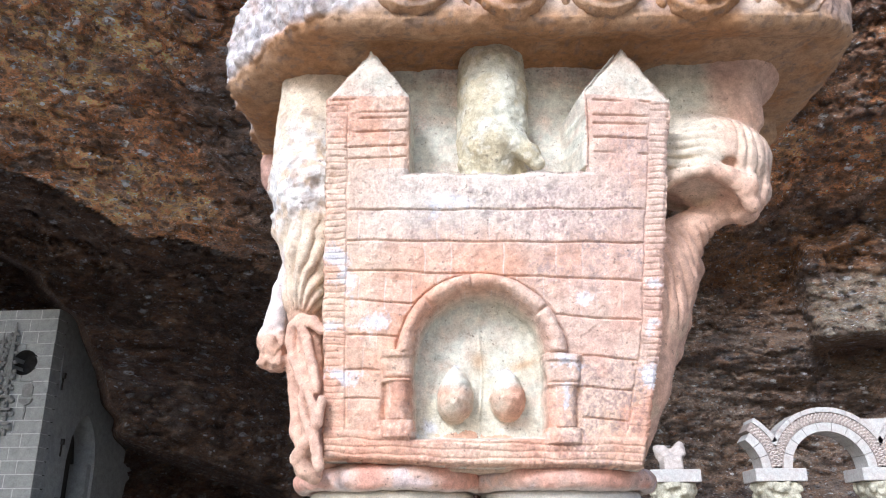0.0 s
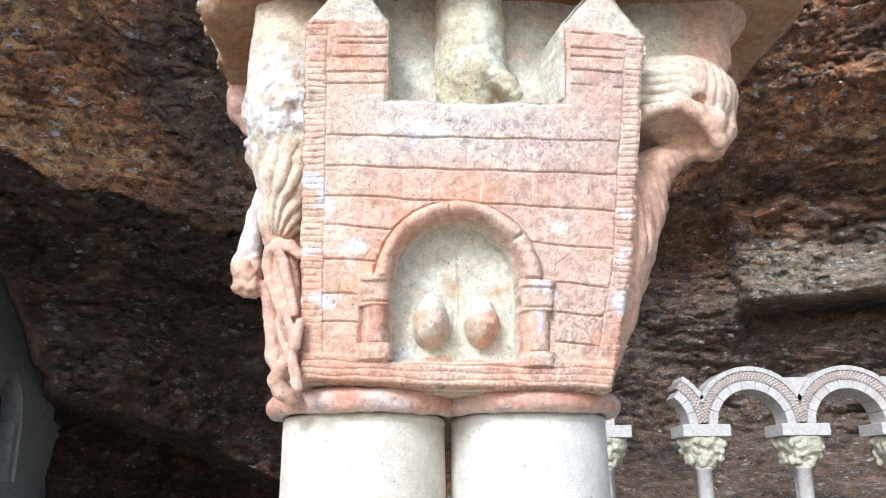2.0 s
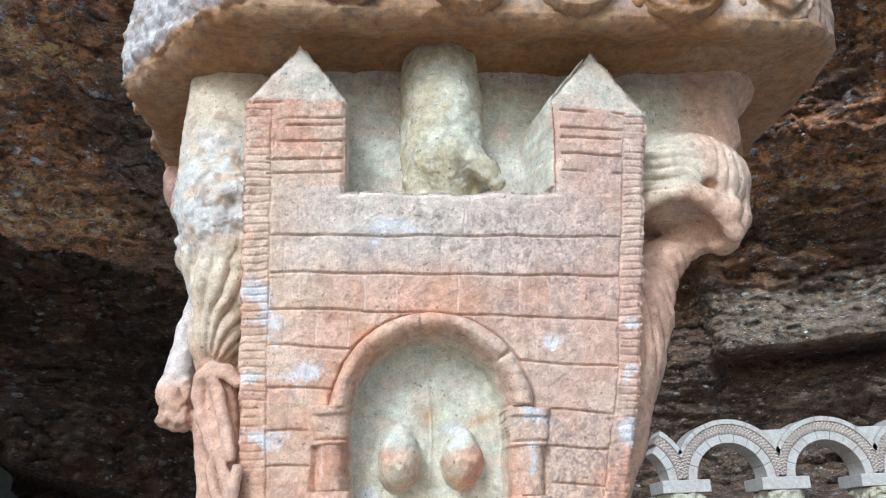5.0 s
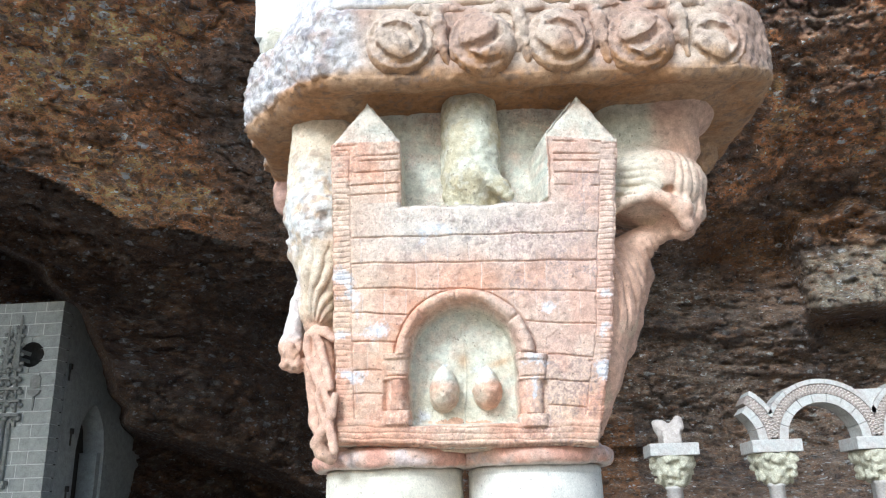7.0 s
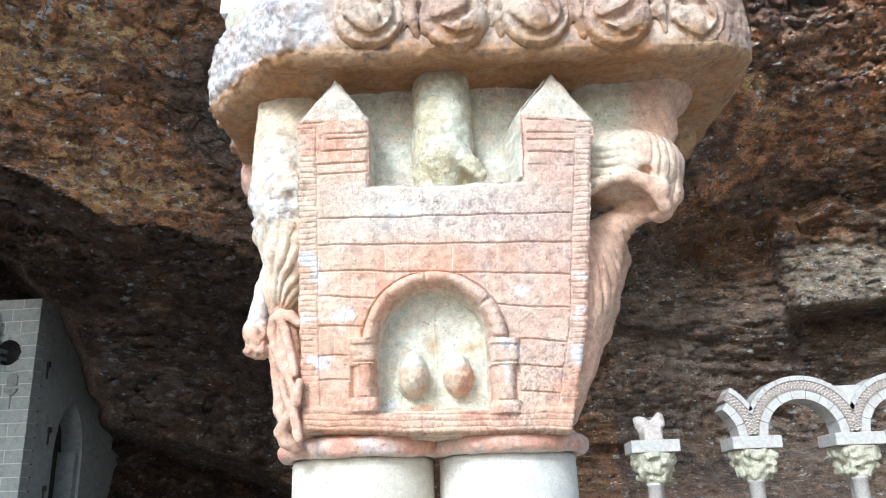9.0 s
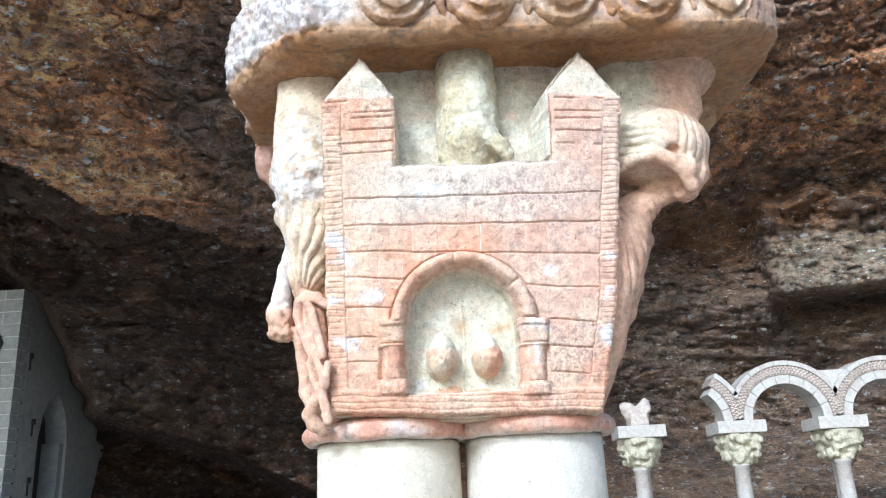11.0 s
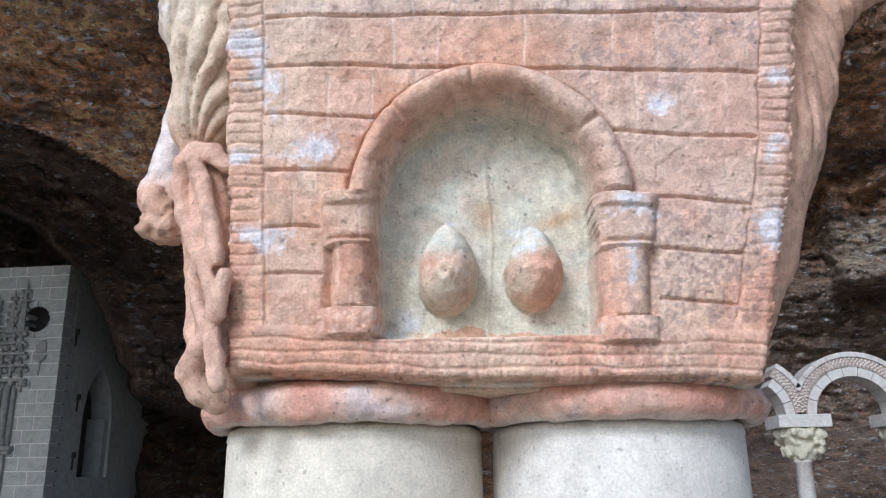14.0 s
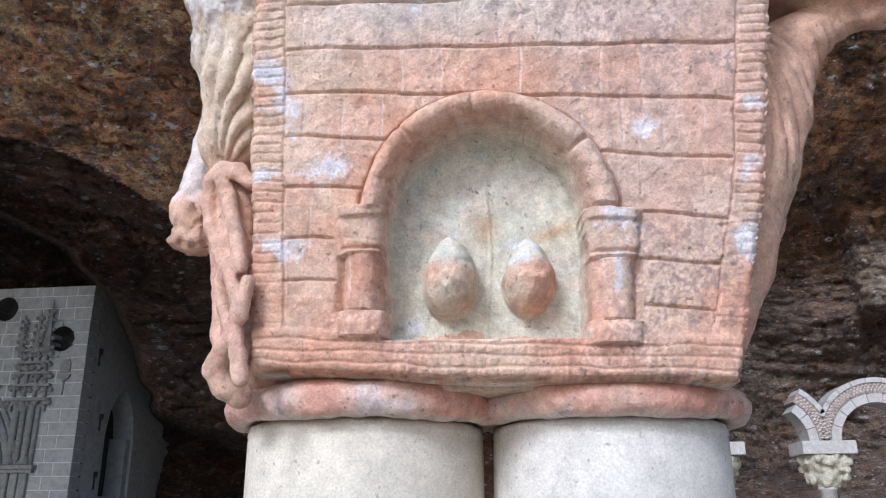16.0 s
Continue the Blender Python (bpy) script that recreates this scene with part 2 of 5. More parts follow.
def rock_material():
    m, nt, bsdf = material("conglomerate_rock", 0.8)
    geo = nt.nodes.new("ShaderNodeTexCoord")
    at = nt.nodes.new("ShaderNodeVertexColor")
    at.layer_name = "tone"
    base = at.outputs[0]
    squash = nt.nodes.new("ShaderNodeMapping")
    squash.inputs["Scale"].default_value = (1, 1, 1.9)
    nt.links.new(geo.outputs["Object"], squash.inputs[0])
    where = squash.outputs[0]
    heights = []
    for scale, amount in ((4.5, 0.8), (11.0, 0.85), (27.0, 0.6)):
        v = node(nt, "ShaderNodeTexVoronoi", Scale=scale, Randomness=1.0)
        nt.links.new(where, v.inputs["Vector"])
        pick = nt.nodes.new("ShaderNodeSeparateColor")
        nt.links.new(v.outputs["Color"], pick.inputs[0])
        cr = nt.nodes.new("ShaderNodeValToRGB")
        cr.color_ramp.interpolation = "LINEAR"
        for pos, c in ((0.0, (0.08, 0.062, 0.055)), (0.3, (0.34, 0.175, 0.09)), (0.5, (0.22, 0.19, 0.17)), (0.68, (0.44, 0.25, 0.13)), (0.85, (0.31, 0.27, 0.23)), (1.0, (0.40, 0.33, 0.25))):
            e = cr.color_ramp.elements.new(pos)
            e.color = (*c, 1)
        cr.color_ramp.elements.remove(cr.color_ramp.elements[0])
        nt.links.new(pick.outputs[0], cr.inputs[0])
        shape = ramp(nt, v.outputs["Distance"], 0.34, 0.50, 1.0, 0.0)
        some = ramp(nt, pick.outputs[1], 0.22, 0.30)
        both = nt.nodes.new("ShaderNodeMath")
        both.operation = "MULTIPLY"
        nt.links.new(shape, both.inputs[0])
        nt.links.new(some, both.inputs[1])
        amt = nt.nodes.new("ShaderNodeMath")
        amt.operation = "MULTIPLY"
        amt.inputs[1].default_value = amount
        nt.links.new(both.outputs[0], amt.inputs[0])
        base = mixed(nt, "MIX", base, mixed(nt, "MIX", cr.outputs[0], mixed(nt, "MULTIPLY", cr.outputs[0], mixed(nt, "MIX", (0.0, 0.0, 0.0), (3.2, 3.6, 4.0), at.outputs[0]), 1.0), 0.75), amt.outputs[0])
        heights.append((both.outputs[0], 0.8 / scale))
    n1 = node(nt, "ShaderNodeTexNoise", Scale=3.0, Detail=8.0, Roughness=0.7)
    nt.links.new(where, n1.inputs["Vector"])
    n2 = node(nt, "ShaderNodeTexNoise", Scale=30.0, Detail=5.0, Roughness=0.75)
    nt.links.new(where, n2.inputs["Vector"])
    base = mixed(nt, "MULTIPLY", base, mixed(nt, "MIX", (0.40, 0.37, 0.36), (1.6, 1.55, 1.45), ramp(nt, n1.outputs[0], 0.3, 0.7)), 1.0)
    base = mixed(nt, "MULTIPLY", base, mixed(nt, "MIX", (0.5, 0.48, 0.46), (1.5, 1.46, 1.42), ramp(nt, n2.outputs[0], 0.3, 0.7)), 1.0)
    nt.links.new(base, bsdf.inputs["Base Color"])
    heights += [(n2.outputs[0], 0.10), (n1.outputs[0], 0.15)]
    normal = None
    for h, d in heights:
        b = node(nt, "ShaderNodeBump", Strength=0.9, Distance=d)
        nt.links.new(h, b.inputs["Height"])
        if normal:
            nt.links.new(normal, b.inputs["Normal"])
        normal = b.outputs[0]
    nt.links.new(normal, bsdf.inputs["Normal"])
    return m


ROCK = rock_material()

# stone tones
PINK, PINK2, GREEN = (0.605, 0.345, 0.225), (0.64, 0.445, 0.31), (0.60, 0.585, 0.475)
CHALK, LICHEN = (0.70, 0.69, 0.70), (0.10, 0.08, 0.085)

# ---- ground and rock -----------------------------------------------------
def ground():
    n = 60
    a = np.linspace(-1, 1, n)
    a = np.sign(a) * np.abs(a) ** 3 * 1500
    x, y = np.meshgrid(a, a, indexing="ij")
    z = 0.03 * fbm(x / 3, y / 3, x * 0, 3, 5) * (np.abs(x) + np.abs(y) < 60) - 0.05
    i, j = np.meshgrid(np.arange(n - 1), np.arange(n - 1), indexing="ij")
    q = np.stack([i * n + j, (i + 1) * n + j, (i + 1) * n + j + 1, i * n + j + 1], -1).reshape(-1, 4)
    tagged(mesh_part("ground", np.stack([x, y, z], -1).reshape(-1, 3), q, PAVING), "trodden pale earth and worn paving of the cloister yard", "ground", kind="structure")


ground()

HEART = np.array((0.0, -0.8, 1.6))


def rock_shell(name, az, el, label, fine=True):
    """The cliff as a shell of varying reach seen from the yard: an overhang above a hollow wall."""
    A, E = np.meshgrid(az, el, indexing="ij")
    ax = np.clip(A, -60, 60)
    lip = np.interp(ax, [-60, -36, -31, -27, -24, -18, -8, 5, 14, 20, 26, 60], [24, 22.2, 20.4, 19.0, 19.6, 17.6, 17.0, 18.0, 19.2, 20.2, 19.8, 21])
    lip = lip + 0.35 * fbm(A / 3, E * 0, A * 0, 3, 3)
    near = np.interp(ax, [-60, -32, -20, 0, 15, 25, 60], [11.5, 12.8, 13.2, 14.5, 16.5, 17.5, 17])
    up = np.clip(E - lip, 0, None)
    roof = near * np.interp(up, [0, 2.5, 6, 15, 30, 50, 75, 110, 160], [1.09, 1.035, 0.985, 0.95, 0.95, 1.05, 1.25, 1.3, 1.3])
    deep = np.interp(ax, [-60, -36, -28, -20, -5, 12, 22, 60], [2.2, 2.2, 2.2, 1.8, 1.3, 0.9, 0.8, 1.2])
    down = np.clip(lip - E, 0, None)
    wall = near * (1.09 - 0.10 * step(0, 4.5, down) * step(-14, -24, A)) + deep * step(0, 4.0, down) + 0.5 * np.sin(down * 0.5) * step(0, 4, down)
    # sloping foot of the wall, and the black hollow behind the chapel
    foot = np.interp(ax, [-60, -30, -27, -18, -12, 0, 60], [3, 7.0, 6.3, 3.5, 0.5, -2, -2])
    wall = wall - 1.6 * step(8, 0, E - foot) * (E > foot) + 4.0 * step(0.0, 1.0, foot - E) * (A < -8)
    wall = wall - np.interp(down, [0, 9, 18, 30], [0, 0, 0.6, 2.5]) * (A > -8)
    edge = np.interp(E, [0, 3, 7, 10, 13.5, 16, 18], [-26.4, -26.8, -27.3, -29, -31, -34, -39])
    wall = wall + (21 - wall) * step(0.9, -0.3, A - edge - 0.3 * vnoise(E, A * 0, A * 0, 37))
    # boulder under the right-hand lip, with its dark undercut
    bl = step(19.2, 21.0, A + 0.12 * (E - 14) + 0.5 * vnoise(E / 2, A * 0, A * 0, 31)) * step(38, 33, A) * step(18.6, 17.4, E - 0.4 * vnoise(A / 2, A * 0, A * 0, 30)) * step(11.0, 12.0, E)
    wall = wall - 1.5 * bl * (0.8 + 0.25 * vnoise(A / 1.5, E / 1.5, A * 0, 33))
    wall = wall + 0.9 * step(11.6, 10.8, E) * step(8.8, 9.8, E) * step(19.5, 22, A)
    r = np.where(E > lip, roof, wall)
    d = np.stack([np.sin(np.radians(A)) * np.cos(np.radians(E)), np.cos(np.radians(A)) * np.cos(np.radians(E)), np.sin(np.radians(E))], -1)
    p = HEART + d * r[..., None]
    x, y, z = p[..., 0], p[..., 1], p[..., 2]
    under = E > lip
    beds = fbm(x * 0.35, y * 0.35, z * 1.6 + x * 0.1, 5, 11, 0.55)
    r = r + 0.38 * beds + 0.5 * fbm(x * 0.16, y * 0.16, z * 0.2, 3, 12)
    tone = blend((0.20, 0.105, 0.055), (0.38, 0.215, 0.115), step(-0.5, 0.6, fbm(x * 0.5, y * 0.5, z * 1.1, 4, 21)))
    # overhang painted brighter than the wall, making up for light it lacks
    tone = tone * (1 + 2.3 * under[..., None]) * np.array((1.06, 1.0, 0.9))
    tone = blend(tone, (0.36, 0.31, 0.27), step(0.1, 0.6, fbm(x * 0.3, y * 0.3, z * 0.5, 3, 25)) * 0.8)
    # left hollow painted near-black: its shade is put into the rock tone
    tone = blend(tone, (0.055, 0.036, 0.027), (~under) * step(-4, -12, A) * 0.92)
    tone = blend(tone, (0.29, 0.245, 0.205), (~under) * (A > 8) * 0.7 * step(16, 12, E))
    tone = blend(tone, (0.40, 0.24, 0.13), step(2.4, 1.2, down) * (~under) * (A > 8) * 0.6)
    tone = blend(tone, (0.52, 0.50, 0.41), bl * step(16.5, 15, E) * 0.75)
    tone = blend(tone, (0.12, 0.11, 0.115), step(0.25, 0.6, fbm(x * 0.9, y * 0.9, z * 1.8, 4, 27)) * 0.7 * (A > 8))
    if fine:
        wx, wy, wz = (0.16 * fbm(x * 4 + 9 * k, y * 4, z * 4, 2, 160 + k) for k in range(3))
        for size, amp, seed, share in ((0.62, 0.14, 36, 0.30), (0.36, 0.11, 40, 0.45), (0.18, 0.06, 50, 0.5)):
            d1, d2, who = cells((x + wx) / size, (y + wy) / size, (z + wz * 0.6) / size * 1.8, seed)
            lump = step(0.05, 0.30, d2 - d1) * step(0.75, 0.45, d1) * (who > 1 - share) * np.where(under, 1, 0.45)
            r = r - amp * lump
            pebble = blend((0.16, 0.125, 0.105), (0.40, 0.35, 0.30), (who * 7.3) % 1)
            pebble = blend(pebble, (0.44, 0.24, 0.13), ((who * 13.7) % 1 > 0.55) * 1.0)
            pebble = blend(pebble, (0.42, 0.39, 0.34), ((who * 29.1) % 1 > 0.96) * (size > 0.3) * 1.0)
            tone = blend(tone, pebble, lump * 0.6 * step(0.3, 0.8, (who * 57.3) % 1 + 0.3))
        seam = np.exp(-(fbm(x * 0.8, y * 0.8, z * 2.6, 4, 171) / 0.05) ** 2) + 0.7 * np.exp(-(fbm(x * 2.1, y * 2.1, z * 5.0, 3, 175) / 0.07) ** 2)
        seam = np.clip(seam, 0, 1)
        r = r + 0.13 * seam
        tone = blend(tone, (0.07, 0.045, 0.03), seam * 0.35)
        r = r + 0.09 * fbm(x * 2.2, y * 2.2, z * 4.5, 4, 61, 0.6)
    p = HEART + d * r[..., None]
    n, m = A.shape
    i, j = np.meshgrid(np.arange(n - 1), np.arange(m - 1), indexing="ij")
    q = np.stack([i * m + j, i * m + j + 1, (i + 1) * m + j + 1, (i + 1) * m + j], -1).reshape(-1, 4)
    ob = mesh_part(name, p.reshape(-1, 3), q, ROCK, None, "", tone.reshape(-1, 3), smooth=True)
    return tagged(ob, label, "rock face", kind="structure")


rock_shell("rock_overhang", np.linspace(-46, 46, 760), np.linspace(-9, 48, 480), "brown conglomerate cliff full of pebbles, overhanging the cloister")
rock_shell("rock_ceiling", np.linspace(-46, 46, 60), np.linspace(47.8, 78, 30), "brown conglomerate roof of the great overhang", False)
rock_shell("rock_flank", np.linspace(45.8, 85, 40), np.linspace(-9, 70, 70), "brown conglomerate cliff at the side of the yard", False)
rock_shell("rock_flank", np.linspace(-85, -45.8, 40), np.linspace(-9, 70, 70), "brown conglomerate cliff beyond the chapel", False)

# ---- the capital ---------------------------------------------------------
TURNED = pose(0, 0, 0, 0, 0, 4.6)
capital = tagged(new("capital"), "weathered pink sandstone double capital carved with a small castle", "capital")
capital.matrix_world = TURNED

LEFT, CZ = -0.164, 1.85


def castle_front():
    u, z = np.arange(-0.176, 0.200, 0.0008), np.arange(1.660, 2.112, 0.0008)
    U, Z = np.meshgrid(u, z, indexing="ij")
    wob = 0.0012 * vnoise(U * 60, Z * 60, U * 0, 2) + 0.0006 * vnoise(U * 200, Z * 200, U * 0, 3)
    Uw, Zw = U + wob, Z + 0.0006 * vnoise(U * 50, Z * 70, U * 0, 4)
    right = np.interp(Z, [1.66, 1.667, 1.78, 1.99, 2.02, 2.1], [0.142, 0.143, 0.165, 0.182, 0.184, 0.184])
    bottom = np.interp(U, [-0.164, -0.01, 0.143], [1.676, 1.6695, 1.667])
    # signed distance inside the outline (positive inside), side by side
    side_l, side_r, low = Uw - LEFT, right - Uw, Zw - bottom
    tl = np.minimum(-0.0815 - Uw, (Uw - LEFT))
    tl = np.minimum(tl, np.minimum((2.034 - Zw) * 0.62 + (Uw + 0.1575) * 0.75, (2.034 - Zw) * 0.58 + (-0.0845 - Uw) * 0.78) + 0.0)
    tr = np.minimum((Uw - 0.1014 + 0.002) * 0.55, right - Uw)
    tr = np.minimum(tr, np.minimum((2.035 - Zw) * 0.62 + (Uw - 0.1011) * 0.75, (2.0225 - Zw) * 0.60 + (right - Uw) * 0.77))
    wall = 1.950 + 0.0015 * vnoise(U * 40, U * 0, U * 0, 8) - Zw
    inside = np.minimum(np.minimum(side_l, side_r), np.minimum(low, np.maximum(wall, np.maximum(tl, tr))))
    crenel = (U > -0.120) & (U < 0.142) & (Z > 1.94)
    slope = np.where((U > 0.05) & (U < 0.13) & (Z > 1.956), 0.011, 0.0035)
    h = -np.where(crenel, 0.047 + 0.2 * np.clip(Z - 1.95, 0, 1), 0.085) * step(0.0, -slope, inside)
    h = h - 0.0035 * (1 - np.clip(inside / 0.005, 0, 1)) ** 2 * (inside > 0)
    # tower roofs lean back
    roof = np.where(U < 0, 2.028, np.interp(U, [0.10, 0.184], [2.029, 2.019]))
    h = h - 0.12 * np.clip(Z - roof, 0, None) * (inside > -0.001)
    on = inside > 0.0015

    def groove(d, w=0.0009):
        return np.exp(-(d / w) ** 2)
    cut = np.zeros_like(h)
    tilt = np.clip((U + 0.126) / 0.246, 0, 1.2)
    strip_l, strip_r = -0.1425, right - 0.020
    body = (U > strip_l) & (U < strip_r)
    gone = step(-0.2, 0.25, vnoise(U * 35, Z * 35, U * 0, 14) + 0.35)
    rows = ((1.9141, 1.9131), (1.8834, 1.8797), (1.8543, 1.8439), (1.8251, 1.806), (1.7926, 1.7685), (1.759, 1.7394), (1.7326, 1.7107))
    for a, b in rows:
        line = a + (b - a) * tilt + 0.0004 * np.sin(U * 90 + a * 500)
        cut = np.maximum(cut, groove(Zw - line) * body * 1.0)
    for zz in (2.026, 2.0125, 2.0065, 1.993, 1.978, 1.966):
        cut = np.maximum(cut, groove(Zw - zz - 0.03 * (U + 0.12), 0.0009) * (U < -0.083) * (U > -0.158 + 0.012 * (zz < 2)) * gone)
    for zz in (2.022, 2.007, 1.9985, 1.984, 1.9685):
        cut = np.maximum(cut, groove(Zw - zz + 0.05 * (U - 0.14), 0.0009) * (U > 0.106) * (U < strip_r) * gone)
    # upright scores between the stones of each course
    scored, stones = np.zeros_like(h), np.zeros_like(h)
    levels = [1.9950, 1.9141, 1.8815, 1.849, 1.8155, 1.7805, 1.749, 1.7216, 1.695]
    for n in range(len(levels) - 1):
        top, base = levels[n], levels[n + 1]
        pitch = 0.026 if n in (1, 2, 3) else 0.040
        ph = ((U + 0.013 * n) / pitch) % 1
        row = (Zw < top - 0.028 * tilt * (n > 2)) & (Zw >= base - 0.028 * tilt * (n > 1))
        stones = np.where(row, hashed(np.floor((U + 0.013 * n) / pitch + 0.5).astype(np.int64), n + 0 * U.astype(np.int64), n, 9) - 0.5, stones)
        scored = np.maximum(scored, groove((ph - 0.5) * pitch + 0.0012 * vnoise(Z * 90, U * 9, U * 0, 70 + n), 0.0006) * (hashed(np.floor((U + 0.013 * n) / pitch).astype(np.int64), n + 0 * U.astype(np.int64), n, 5) > 0.3) * body * (Zw < top - 0.001) * (Zw > base + 0.001))
    # notched borders up both edges
    for strip in ((U < strip_l) & (Z > 1.70), (U > strip_r) & (Z > 1.70)):
        ph = (Zw / 0.0064 + 0.15 * vnoise(U * 90, Z * 20, U * 0, 15)) % 1
        cut = np.maximum(cut, 0.55 * groove((ph - 0.5) * 0.0064, 0.0007) * strip * np.clip(gone + 0.3, 0, 1) * (Z < 2.02))
    cut = np.maximum(cut, 0.6 * groove(Uw - strip_l, 0.0009) * (Z > 1.70) * (Z < 2.02))
    cut = np.maximum(cut, 0.6 * groove(Uw - strip_r, 0.0009) * (Z > 1.70) * (Z < 2.0))
    # the foot: a proud band scored into small squares
    foot = bottom + 0.0265
    band = step(foot + 0.002, foot - 0.002, Zw)
    h = h + 0.004 * band * on
    for k in range(1, 4):
        cut = np.maximum(cut, 0.5 * groove(Zw - bottom - 0.0066 * k + 0.0012 * vnoise(U * 45, U * 0, U * 0, 60 + k), 0.0009) * on)
    ph = (U / 0.0075 + 0.2 * vnoise(U * 80, Z * 80, U * 0, 17)) % 1
    cut = np.maximum(cut, 0.28 * groove((ph - 0.5) * 0.0075, 0.0009) * band * (U > -0.09) * on)

    # gateway: recess, roll arch, colonnettes
    uc, zc = -0.0110, 1.770
    inn2 = np.hypot((Uw - uc) / 0.0665, (Zw - zc) / 0.0640)
    inner = np.where(Zw > zc, inn2, np.abs(Uw + 0.0122) / 0.0675)
    rec = (1 - inner) * 0.067
    rec = np.minimum(rec, (Zw - 1.6925))
    outer = np.hypot((Uw + 0.0098) / 0.0830, (Zw - zc) / 0.0795)
    t = np.clip((inn2 - 1) / np.maximum((inn2 - 1) + (1 - outer) * 1.24, 1e-6), 0, 1)
    roll = 0.0125 * np.sqrt(np.clip(1 - (2 * t - 1) ** 2, 0, 1)) * (inn2 > 1) * (outer < 1) * (Zw > zc + 0.004)
    crack = 1 - 0.22 * groove(np.arctan2(Zw - zc, Uw - uc) - 1.68, 0.02) - 0.3 * groove(np.arctan2(Zw - zc, Uw - uc) - 0.62, 0.025) - 0.35 * groove(np.arctan2(Zw - zc, Uw - uc) - 2.35, 0.03)
    h = h + roll * crack
    cut = np.where(roll > 0.002, 0, cut)
    edge = np.abs(outer - 1.005) * 0.09
    cut = np.maximum(cut, 1.1 * groove(edge, 0.0013) * (Zw > zc + 0.002) * (outer > 0.98))
    hollow = step(0.0, 0.006, rec)
    h = h - 0.030 * hollow
    cut = cut * (1 - hollow)
    posts = np.zeros_like(h)
    # colonnettes: (middle, half width, foot, head) with base and capital
    for um, hw, z0, z1, zb, zt in ((-0.0915, 0.0102, 1.7116, 1.7474, 1.6955, 1.7766), (0.0690, 0.0122, 1.704, 1.7430, 1.689, 1.772)):
        box_ = (np.abs(Uw - um) < hw + 0.007) & (Zw > zb) & (Zw < zt)
        cut = np.where(box_, cut * 0.15, cut)
        h = h - 0.004 * np.exp(-((np.abs(Uw - um) - hw - 0.003) / 0.0025) ** 2) * (Zw > z0) * (Zw < z1)
        s = np.sqrt(np.clip(1 - ((Uw - um) / hw) ** 2, 0, 1))
        col = 0.009 * s * step(z0 - 0.001, z0 + 0.001, Zw) * step(z1 + 0.001, z1 - 0.001, Zw)
        wide = hw + 0.004 + 0.003 * step(z1, zt, Zw)
        sc = np.sqrt(np.clip(1 - ((Uw - um) / wide) ** 4, 0, 1))
        cap = (0.010 + 0.003 * step(zt - 0.008, zt - 0.006, Zw)) * sc * (Zw > z1) * (Zw < zt)
        cap = cap - 0.003 * groove(Zw - (z1 + 0.003), 0.0012) * sc
        bw = hw + 0.006
        sb = np.sqrt(np.clip(1 - ((Uw - um) / bw) ** 4, 0, 1))
        bas = (0.012 - 0.003 * step(zb + 0.008, z0, Zw)) * sb * (Zw > zb) * (Zw <= z0)
        form = np.maximum(col, np.maximum(cap, bas))
        posts = np.maximum(posts, form > 0.0005)
        h = np.where(form > 0.0005, np.maximum(h, form - 0.0030), h)
        cut = np.maximum(cut, 0.8 * groove(np.abs(Uw - um) - hw - 0.0015, 0.001) * (Zw > z0) * (Zw < z1) * (np.sign(Uw - um) == np.sign(um)))
    # seam and the two worn knobs inside the gateway
    h = h + 0.0014 * groove(Uw + 0.010 + 0.0015 * np.sin(Z * 60), 0.0012) * hollow
    knob = np.zeros_like(h)
    for um, zm, ru, zlo, zhi in ((-0.0352, 1.7325, 0.0178, 1.7110, 1.7660), (0.0165, 1.7345, 0.0172, 1.7120, 1.7640)):
        rz = np.where(Zw < zm, zm - zlo, zhi - zm)
        taper = ru * np.where(Zw > zm, 1 - 0.30 * np.clip((Zw - zm) / (zhi - zm), 0, 1) ** 2, 1)
        q = ((Uw - um) / taper) ** 2 + ((Zw - zm) / rz) ** 2
        k = 0.031 * np.clip(1 - q, 0, 1) ** 0.42 * (1 - 0.25 * np.clip((Zw - zm) / (zhi - zm), 0, 1))
        knob = np.maximum(knob, k * (1 + 0.05 * fbm(U * 160, Z * 160, U * 0, 3, 19)))
    h = h + knob
    # wear
    worn = fbm(U * 45, Z * 45, U * 0, 4, 23)
    scored = scored * (1 - hollow) * (roll < 0.001) * (inside > 0.002)
    h = h - 0.0028 * cut * (inside > 0.0008) - 0.0006 * scored + 0.0007 * worn * (inside > 0) + 0.00028 * fbm(U * 260, Z * 260, U * 0, 3, 29, 0.65) - 0.0005 * step(0.35, 0.7, fbm(U * 120, Z * 120, U * 0, 3, 31)) * (hollow < 0.5)
    for cu, czz, ru, rz, dd in ((-0.156, 1.943, 0.008, 0.012, 0.007), (-0.150, 1.833, 0.012, 0.010, 0.004), (-0.078, 1.795, 0.008, 0.012, 0.006), (-0.100, 2.02, 0.01, 0.004, 0.003), (0.152, 1.742, 0.01, 0.006, 0.004)):
        h = h - dd * np.exp(-((Uw - cu) / ru) ** 2 - ((Zw - czz) / rz) ** 2) * (0.7 + 0.6 * worn) * (inside > 0)
    h = h - 0.003 * np.exp(-((U - 0.1385) / 0.0022) ** 2 - ((Z - 1.762) / 0.0022) ** 2)

    # tones
    n1 = fbm(U * 22, Z * 22, U * 0, 4, 51)
    n2 = fbm(U * 90, Z * 90, U * 0, 4, 55, 0.65)
    tone = blend(PINK, PINK2, step(-0.5, 0.6, n1))
